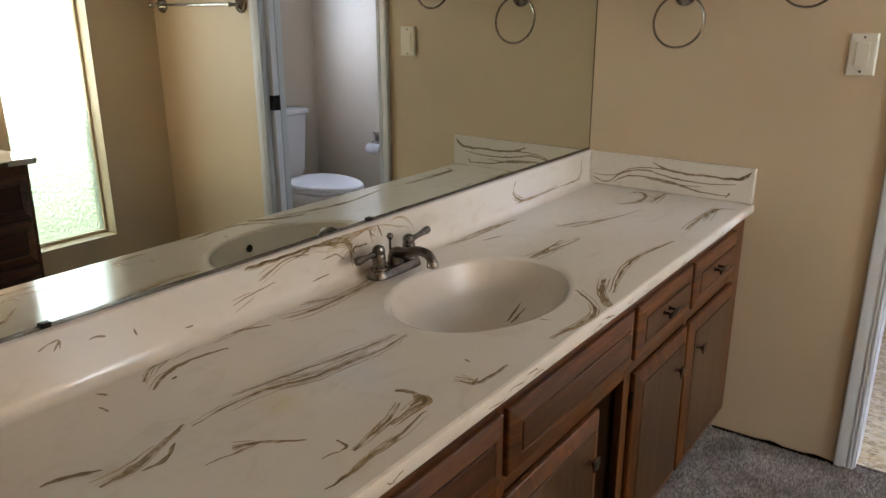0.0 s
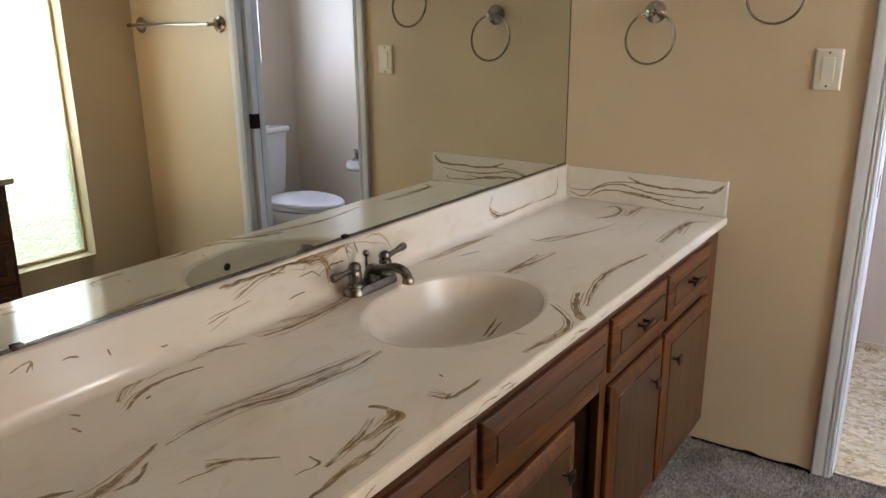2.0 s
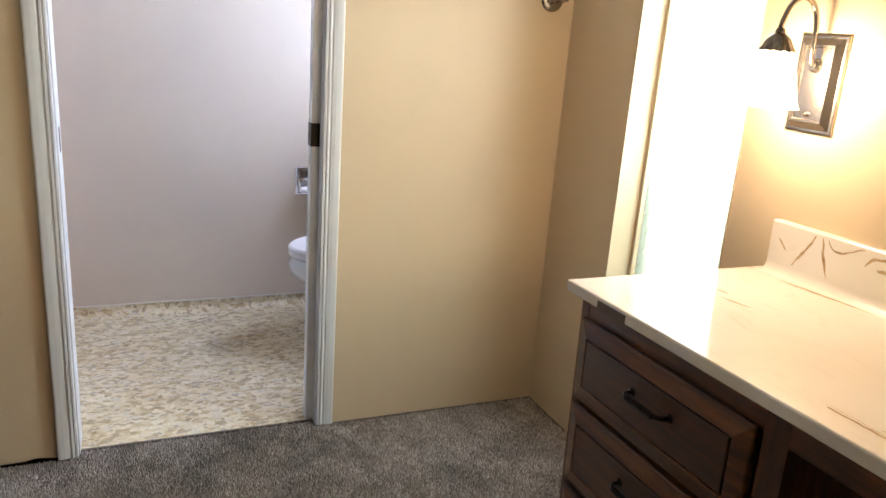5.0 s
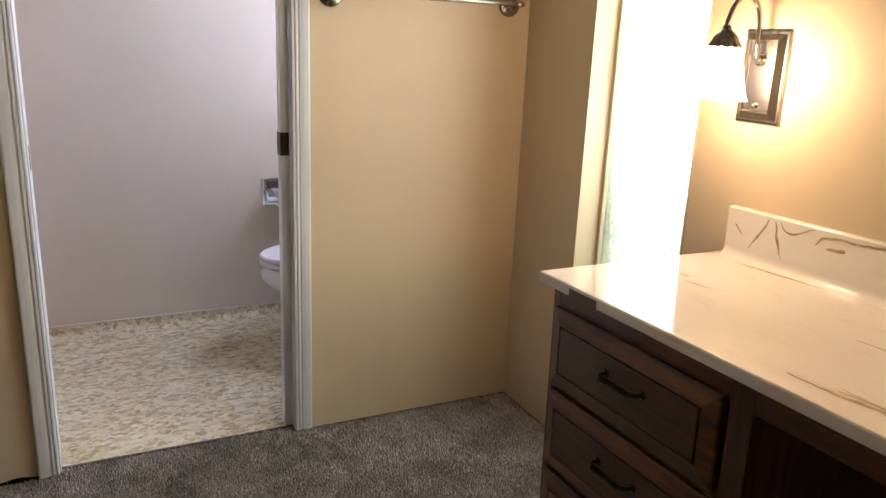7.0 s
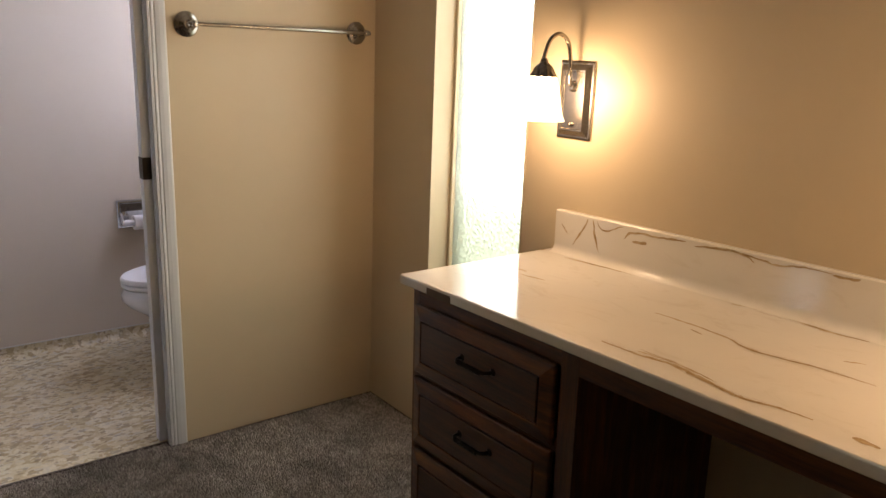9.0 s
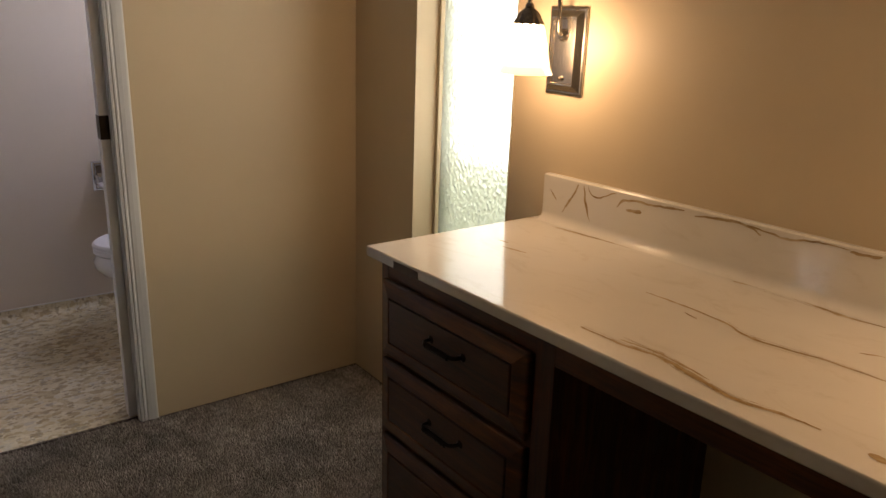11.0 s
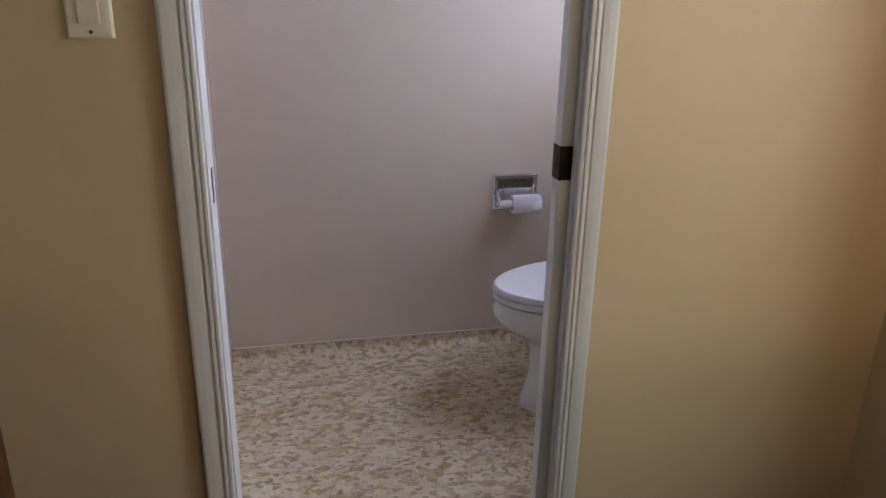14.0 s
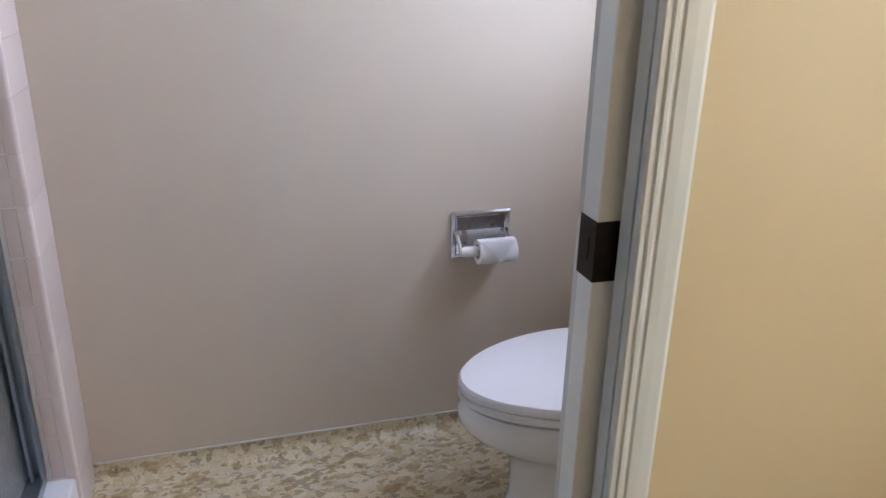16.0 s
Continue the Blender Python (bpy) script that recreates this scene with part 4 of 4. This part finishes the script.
def towel_ring(x, z):
    r = thing("towel_ring", "round brushed nickel towel ring hanging from a domed wall mount", "towel ring", "towel rings beside the mirror")
    part("mount", lathe([(0.035, 0), (0.035, 0.003), (0.030, 0.007), (0.030, 0.010), (0.020, 0.016), (0.011, 0.021), (0.0085, 0.036), (0.011, 0.040), (0.011, 0.044), (0.003, 0.048)], at(x, YW, z + 0.078, TO_MINUS_Y), 26), NICKEL, r, "", True)
    part("ring", tube([(x + 0.078 * math.sin(a), YW - 0.040 + 0.012 * math.cos(a), z + 0.078 * math.cos(a)) for a in (i * math.tau / 56 for i in range(56))], 0.0039, 10, closed=True), NICKEL, r, "", True)
    return r


towel_ring(-0.616, 1.345)
towel_ring(-0.258, 1.463)

sw = thing("light_switch", "ivory rocker light switch and wall plate beside the doorway", "light switch")
bm = bmesh.new()
loft(bm, [[Vector((x, YW - d, z)) for x, z in ((-0.142 + i, 1.203 + i), (-0.070 - i, 1.203 + i), (-0.070 - i, 1.317 - i), (-0.142 + i, 1.317 - i))] for i, d in ((0, 0.0005), (0, 0.003), (0.004, 0.0065), (0.010, 0.007))])
part("plate", bm, PLASTIC, sw)
part("rocker", slab((-0.1225, YW - 0.0105, 1.227), (-0.0895, YW - 0.0072, 1.293), 0.0015), PLASTIC, sw)
for zz in (1.214, 1.306):
    part("screw", lathe([(0.0032, 0), (0.0028, 0.0012), (0.0005, 0.0015)], at(-0.106, YW - 0.007, zz, TO_MINUS_Y), 10), PEWTER, sw)

bar = thing("towel_bar", "brushed nickel towel bar on two round rosettes", "towel bar")
for x in (0.880, 1.487):
    part("post", lathe([(0.039, 0), (0.039, 0.004), (0.035, 0.007), (0.035, 0.010), (0.025, 0.014), (0.025, 0.017), (0.013, 0.024), (0.0085, 0.034), (0.0085, 0.058), (0.011, 0.062), (0.011, 0.074), (0.008, 0.080), (0.002, 0.082)], at(x, YW, 1.403, TO_MINUS_Y), 28), NICKEL, bar, "", True)
part("rail", tube([(0.862, YW - 0.068, 1.403), (0.866, YW - 0.068, 1.403), (0.868, YW - 0.068, 1.403), (1.50, YW - 0.068, 1.403), (1.502, YW - 0.068, 1.403), (1.506, YW - 0.068, 1.403)], [0.004, 0.0085, 0.0065, 0.0065, 0.0085, 0.004], 16), NICKEL, bar, "", True)

# ---- wall lamp ----
LY = 1.195
SHADE_X = 1.438
lamp = thing("wall_sconce", "brushed nickel wall sconce with curved arm and lit glass shade", "wall lamp")
bm = bmesh.new()
loft(bm, [[Vector((WX - d, y, z)) for y, z in ((LY - 0.061 + i, 1.134 + i), (LY + 0.061 - i, 1.134 + i), (LY + 0.061 - i, 1.336 - i), (LY - 0.061 + i, 1.336 - i))] for i, d in ((0, 0.0005), (0, 0.004), (0.004, 0.006), (0.008, 0.006), (0.022, 0.018), (0.026, 0.018), (0.028, 0.015), (0.031, 0.015))])
part("backplate", bm, PLATE, lamp)
part("screw", lathe([(0.006, 0), (0.006, 0.004), (0.003, 0.008), (0.001, 0.009)], at(WX - 0.015, LY, 1.172, TO_MINUS_X), 14), NICKEL, lamp, "", True)
part("boss", lathe([(0.015, 0), (0.014, 0.006), (0.009, 0.012)], at(WX - 0.015, LY, 1.272, TO_MINUS_X), 18), NICKEL, lamp, "", True)
part("arm", tube(smooth_path([(WX - 0.016, LY, 1.272), (WX - 0.030, LY, 1.278), (WX - 0.034, LY, 1.300), (WX - 0.036, LY, 1.345), (WX - 0.050, LY, 1.385), (WX - 0.081, LY, 1.402), (WX - 0.112, LY, 1.388), (SHADE_X + 0.001, LY, 1.352), (SHADE_X, LY, 1.334)], 6), 0.0055, 14), NICKEL, lamp, "", True)
bm = bmesh.new()
rim = []
for r, z in ((0.007, 1.341), (0.010, 1.336), (0.010, 1.331), (0.015, 1.327), (0.021, 1.322), (0.026, 1.315), (0.028, 1.308), (0.0315, 1.302), (0.0345, 1.297), (0.0350, 1.2955), (0.031, 1.299)):
    lobe = max(0.0, min(1.0, (r - 0.024) / 0.010)) * 0.0020
    rim.append([Vector((SHADE_X + (r + lobe * math.cos(a * 12)) * math.cos(a), LY + (r + lobe * math.cos(a * 12)) * math.sin(a), z + lobe * 0.6 * math.sin(a * 12))) for a in (i * math.tau / 96 for i in range(96))])
loft(bm, rim, (True, False))
part("fitter", bm, PEWTER, lamp, "dark scalloped metal cap", True)
bm = lathe([(0.029, 1.302), (0.036, 1.290), (0.043, 1.262), (0.049, 1.230), (0.056, 1.198), (0.061, 1.188), (0.0625, 1.186)], at(SHADE_X, LY, 0), 36, caps=(False, False))
sh = part("shade", bm, SHADE, lamp, "clear bell glass shade glowing from the bulb", True)
sh.visible_shadow = False
m, n, l, b = material("lit_bulb", 0.5, colour=(1, 0.9, 0.7))
b.inputs["Emission Color"].default_value = (1.0, 0.72, 0.42, 1)
b.inputs["Emission Strength"].default_value = 60
bulb = part("bulb", lathe([(0.010, 0.02), (0.012, 0.008), (0.022, -0.018), (0.026, -0.040), (0.021, -0.060), (0.010, -0.070), (0.001, -0.072)], at(SHADE_X, LY, 1.290), 20), m, lamp, "glowing warm bulb", True)
bulb.visible_shadow = False
LY2 = -0.08
for yy, watts in ((LY, 6.8), (LY2, 14.0)):
    pl = new("sconce_light", bpy.data.lights.new("sconce_light", "POINT"))
    pl.data.energy, pl.data.color, pl.data.shadow_soft_size = watts, (1.0, 0.725, 0.46), 0.03
    pl.location = (SHADE_X, yy, 1.245)
copy_thing(lamp, pose(0, LY2 - LY, 0))

# ---- toilet room ----
TCY = 2.862
wc = thing("toilet", "white porcelain toilet with its lid closed, against the wall", "toilet")


def egg(k, z, front_x=0.80, back_x=1.30, half=0.185, ox=0.0):
    cx, pts_ = back_x - 0.19, []
    for i in range(48):
        a = i * math.tau / 48
        c, s = math.cos(a), math.sin(a)
        rx = (cx - front_x) if c < 0 else (back_x - cx)
        pts_.append(Vector((cx + ox + rx * k * c, TCY + half * k * s * (1.0 if c > 0 else 1 - 0.10 * c * c), z)))
    return pts_


bm = bmesh.new()
loft(bm, [egg(1, 0.002, 0.90, 1.36, 0.135), egg(1, 0.03, 0.905, 1.36, 0.125), egg(1, 0.12, 0.928, 1.36, 0.100), egg(1, 0.195, 0.925, 1.34, 0.105), egg(0.97, 0.225, 0.90, 1.33, 0.128), egg(0.84, 0.252, 0.83, 1.32, 0.18), egg(0.955, 0.285, 0.812, 1.31, 0.183), egg(1.022, 0.315, 0.808, 1.31, 0.184), egg(1.03, 0.340, 0.808, 1.31, 0.184), egg(1.0, 0.361, 0.810, 1.31, 0.184), egg(0.90, 0.366, 0.812, 1.31, 0.184)])
part("bowl", bm, PORCELAIN, wc, "", True)
bm = slab((1.22, TCY - 0.11, 0.002), (1.40, TCY + 0.11, 0.363), 0.03, 4)
part("pedestal", bm, PORCELAIN, wc, "", True)
bm = bmesh.new()
loft(bm, [egg(0.98, 0.3680), egg(1.0, 0.3720), egg(1.0, 0.3820), egg(0.985, 0.3860)])
part("seat", bm, SEATPL, wc, "", True)
bm = bmesh.new()
loft(bm, [egg(0.985, 0.3885), egg(1.005, 0.3920), egg(1.005, 0.4020), egg(0.985, 0.4090), egg(0.90, 0.4140), egg(0.6, 0.4170), egg(0.2, 0.4180)])
part("lid", bm, SEATPL, wc, "closed white lid", True)
bm = bmesh.new()
rr = lambda x0, x1, hy, z, r=0.03: [Vector((cx_ + r * math.cos(a), cy_ + r * math.sin(a), z)) for cx_, cy_, a0 in ((x1 - r, TCY + hy - r, 0), (x0 + r, TCY + hy - r, 90), (x0 + r, TCY - hy + r, 180), (x1 - r, TCY - hy + r, 270)) for a in (radians(a0 + j * 18) for j in range(6))]
loft(bm, [rr(1.405, 1.545, 0.165, 0.378), rr(1.398, 1.55, 0.180, 0.42), rr(1.385, 1.555, 0.202, 0.735), rr(1.385, 1.555, 0.202, 0.74)])
part("tank", bm, PORCELAIN, wc, "", True)
bm = bmesh.new()
loft(bm, [rr(1.378, 1.558, 0.208, 0.741), rr(1.370, 1.562, 0.215, 0.748), rr(1.370, 1.562, 0.215, 0.766), rr(1.376, 1.556, 0.208, 0.775), rr(1.42, 1.53, 0.17, 0.778)])
part("tank_lid", bm, PORCELAIN, wc, "", True)
part("flush_lever", tube([(1.388, TCY - 0.155, 0.68), (1.368, TCY - 0.155, 0.68), (1.364, TCY - 0.14, 0.678), (1.362, TCY - 0.09, 0.672)], [0.010, 0.006, 0.005, 0.006], 12), CHROME, wc, "", True)

hold = thing("toilet_paper_holder", "recessed chrome toilet paper holder in the wall", "toilet paper holder")
hx0, hx1, hz0, hz1 = 0.914, 1.080, 0.523, 0.653
bm = bmesh.new()
loft(bm, [[Vector((x, YF - d, z)) for x, z in ((hx0 + i, hz0 + i), (hx1 - i, hz0 + i), (hx1 - i, hz1 - i), (hx0 + i, hz1 - i))] for i, d in ((0, 0.0005), (0.001, 0.005), (0.005, 0.009), (0.011, 0.009), (0.014, 0.005), (0.017, 0.0035))])
part("frame", bm, CHROME, hold)
# Flat dark strip paints the shaded upper part of the holder's hollow.
bm = slab((hx0 + 0.018, YF - 0.0045, hz1 - 0.052), (hx1 - 0.018, YF - 0.0035, hz1 - 0.018))
part("recess", bm, PEWTER, hold, "flat dark strip for the shaded top of the hollow")
for xx in (hx0 + 0.050, hx1 - 0.050):
    part("screw", lathe([(0.005, 0), (0.004, 0.002), (0.001, 0.0025)], at(xx, YF - 0.005, 0.608, TO_MINUS_Y), 12), PEWTER, hold)
for xx in (hx0 + 0.014, hx1 - 0.010):
    part("arm", tube(smooth_path([(xx, YF - 0.006, 0.597), (xx, YF - 0.025, 0.590), (xx, YF - 0.050, 0.568), (xx, YF - 0.058, 0.557)], 4), [0.006] * 13, 12), CHROME, hold, "", True)
part("roller", tube([(hx0 + 0.014, YF - 0.055, 0.559), (hx0 + 0.03, YF - 0.055, 0.559), (hx1 - 0.012, YF - 0.055, 0.559)], [0.011, 0.014, 0.011], 14), SEATPL, hold, "", True)
roll = thing("toilet_roll", "nearly used roll of white toilet paper with a folded end", "toilet roll")
RX0, RX1, RC, RR = 0.970, 1.072, (YF - 0.058, 0.558), 0.033
rot = Matrix.Translation((0, RC[0], RC[1])) @ ALONG_X
part("paper", lathe([(0.020, RX0), (RR - 0.001, RX0), (RR, RX0 + 0.002), (RR, RX1 - 0.002), (RR - 0.001, RX1), (0.020, RX1), (0.0195, RX0 + 0.001)], rot, 36, caps=(False, False)), PAPER, roll, "", True)
part("core", lathe([(0.0193, RX0 + 0.0005), (0.0193, RX1 - 0.0005), (0.0175, RX1 - 0.0005), (0.0175, RX0 + 0.0005), (0.0193, RX0 + 0.0005)], rot, 24, caps=(False, False)), CARD, roll, "brown cardboard core", True)
bm = bmesh.new()
tri = [[(RX0 + 0.001 + (0.048 * k), -math.sin(a) * (RR + 0.004 + 0.012 * k) + RC[0], math.cos(a) * (RR + 0.004 + 0.012 * k) + RC[1]) for k, a in ((j / 8, radians(25 + 88 * j / 8)) for j in range(9))],
       [(RX1 - 0.001 - (0.052 * k), -math.sin(a) * (RR + 0.004 + 0.012 * k) + RC[0], math.cos(a) * (RR + 0.004 + 0.012 * k) + RC[1]) for k, a in ((j / 8, radians(25 + 88 * j / 8)) for j in range(9))]]
for (a, a2), (c, c2) in zip(zip(tri[0], tri[0][1:]), zip(tri[1], tri[1][1:])):
    bm.faces.new([bm.verts.new(p) for p in (a, c, c2, a2)])
bmesh.ops.solidify(bm, geom=bm.faces[:], thickness=0.0007)
part("folded_end", bm, PAPER, roll, "end folded to a point")

bolt = part("bolt_cap", lathe([(0.014, 0), (0.013, 0.010), (0.008, 0.017), (0.001, 0.019)], at(1.06, TCY - 0.118, 0.012), 16), SEATPL, wc, "", True)

# ---- ragged edges along the floor ----
rng = random.Random(4)


def ragged(name, x0, x1, y, depth, mat, hmax):
    bm = bmesh.new()
    k = max(4, int(abs(x1 - x0) / 0.012))
    top, bot = [], []
    for i in range(k + 1):
        x = x0 + (x1 - x0) * i / k
        top.append((x, 0.006 + hmax * max(0.0, noise.noise(Vector((x * 14, y, 3))) * 1.5 + 0.25)))
    loft(bm, [[Vector((x, y - depth, z)) for x, z in top], [Vector((x, y - depth, -0.004)) for x, z in top]], (False, False), False)
    bmesh.ops.solidify(bm, geom=bm.faces[:], thickness=depth * 0.6)
    return structure(name, bm, mat)


# A ragged near-black strip paints the shade in the gap under the wall.
ragged("floor_gap_left", C1 - 0.05, -0.002, YW, 0.0015, GAPSHADE_EDGE, 0.011)
CH, CR = 0.050, 0.034
bm = bmesh.new()
prof = [(CR + 0.012, 0.0004)] + [(0.0035 + CR * (1 - math.sin(a)), 0.0008 + CR * (1 - math.cos(a))) for a in (radians(d) for d in range(0, 91, 15))] + [(0.0030, CH), (0.0006, CH), (0.0006, 0.0004)]
loft(bm, [[Vector((x, YF - u, z)) for u, z in prof] for x in (SHX + 0.006, WX - 0.001)])
structure("floor_cove", bm, VINYLCOVE)
structure("trim_cove_cap", slab((SHX + 0.012, YF - 0.0055, CH + 0.0003), (WX - 0.001, YF - 0.0005, CH + 0.0055), 0.0012), CAULK)
# Near-black strip in place of the shaded notch at the cove's end.
structure("floor_cove_gap", slab((SHX + 0.001, YF - 0.010, 0.001), (SHX + 0.0055, YF - 0.0005, CH + 0.012), 0.0008), GAPSHADE_EDGE)
structure("threshold", slab((DX0, YW + 0.030, -0.004), (DX1, YW + 0.040, 0.0006)), CARPETBASE)

# ---- shower tiles ----
stub = bpy.data.objects["wall_shower_stub"]
tw = 0.1075
bmt = slab((-0.0140, -0.004, -0.1075 / 2 + 0.0008), (0.0140, 0.004, 0.1075 / 2 - 0.0008), 0.0012, 1)
cut_mesh = mesh_of("tile", bmt, TILE)
prof = [(-0.0, -0.0045), (0.006, -0.0045)] + [(0.016 + 0.010 * math.sin(a), 0.0055 - 0.010 * math.cos(a)) for a in (radians(d) for d in range(10, 91, 10))] + [(0.026, 0.155), (-0.0, 0.155)]
bmt = bmesh.new()
loft(bmt, [[Vector((u, v, z)) for u, v in prof] for z in (-0.0535, 0.0535)])
bull_mesh = mesh_of("bullnose_tile", bmt, TILE, True)
for i in range(21):
    z = 0.137 + 0.054 + i * tw
    if z + 0.054 < CEILING:
        for name, me, x in (("tile", cut_mesh, -0.0570), ("bullnose_tile", bull_mesh, -0.0420)):
            o = new(name, me)
            o.matrix_world = pose(x, YF - 0.1622, z)
            o.parent = stub
bmt = bmesh.new()
loft(bmt, [[Vector((u - 0.0420, YF - 0.1622 + v, z)) for u, v in prof] for z in (0.012, 0.1365)])
part("bullnose_tile", bmt, TILE, stub, "", True)

# ---- carpet pile ----
rs = np.random.RandomState(7)


def pile(name, x0, x1, y0, y1, step):
    gx, gy = np.meshgrid(np.arange(x0, x1, step), np.arange(y0, y1, step))
    c = np.stack([gx.ravel(), gy.ravel()], 1) + rs.uniform(-0.5, 0.5, (gx.size, 2)) * step
    c = np.clip(c, [x0 + 0.002, y0 + 0.002], [x1 - 0.002, y1 - 0.002])
    k = len(c)
    ang = rs.uniform(0, 6.28, k)
    r = rs.uniform(0.55, 0.95, k) * step
    hgt = rs.uniform(0.004, 0.012, k)
    lean = rs.normal(0, 0.35, (k, 2)) * step
    v = np.zeros((k, 5, 3))
    for j in range(4):
        a = ang + j * math.pi / 2
        v[:, j, 0], v[:, j, 1], v[:, j, 2] = c[:, 0] + r * np.cos(a), c[:, 1] + r * np.sin(a), -0.006
    v[:, 4, 0], v[:, 4, 1], v[:, 4, 2] = c[:, 0] + lean[:, 0], c[:, 1] + lean[:, 1], -0.006 + hgt
    v[:, :, 1] = np.minimum(v[:, :, 1], y1 - 0.001)
    base = (np.arange(k) * 5)[:, None]
    f = np.concatenate([base + np.array([[j, (j + 1) % 4, 4]]) for j in range(4)], 0)
    me = bpy.data.meshes.new(name)
    me.from_pydata(v.reshape(-1, 3).tolist(), [], f.tolist())
    me.materials.append(CARPET)
    return tagged(new(name, me), "taupe cut pile carpet", "carpet", "", "stuff")


pile("carpet_pile", F1 - 0.055, WX - 0.001, 0.20, YW - 0.001, 0.0058)
pile("carpet_pile_doorway", DX0 + 0.012, DX1 - 0.012, YW - 0.001, YW + 0.034, 0.0058)

# ---- the dressing counter leans a little out of level ----
tilt = Matrix.Translation((C2, E2, H2)) @ Matrix.Rotation(radians(-1.0), 4, "X") @ Matrix.Rotation(radians(0.45), 4, "Z") @ Matrix.Translation((-C2, -E2, -H2))
for ob in (cab2, top2):
    ob.matrix_basis = tilt

wc.matrix_basis = Matrix.Diagonal((1, 1, 1.04, 1))

# ---- every thing's origin at its base ----
for ob in list(scene.objects):
    if ob.type == "EMPTY" and ob.parent is None and ob.children and ob not in (cab2, top2):
        pts = [c.matrix_basis @ Vector(v) for c in ob.children if c.type == "MESH" for v in c.bound_box]
        lo = Vector([min(p[i] for p in pts) for i in range(3)])
        hi = Vector([max(p[i] for p in pts) for i in range(3)])
        base = Vector(((lo.x + hi.x) / 2, (lo.y + hi.y) / 2, lo.z))
        for c in ob.children:
            c.matrix_basis = Matrix.Translation(-base) @ c.matrix_basis
        ob.matrix_basis = ob.matrix_basis @ Matrix.Translation(base)
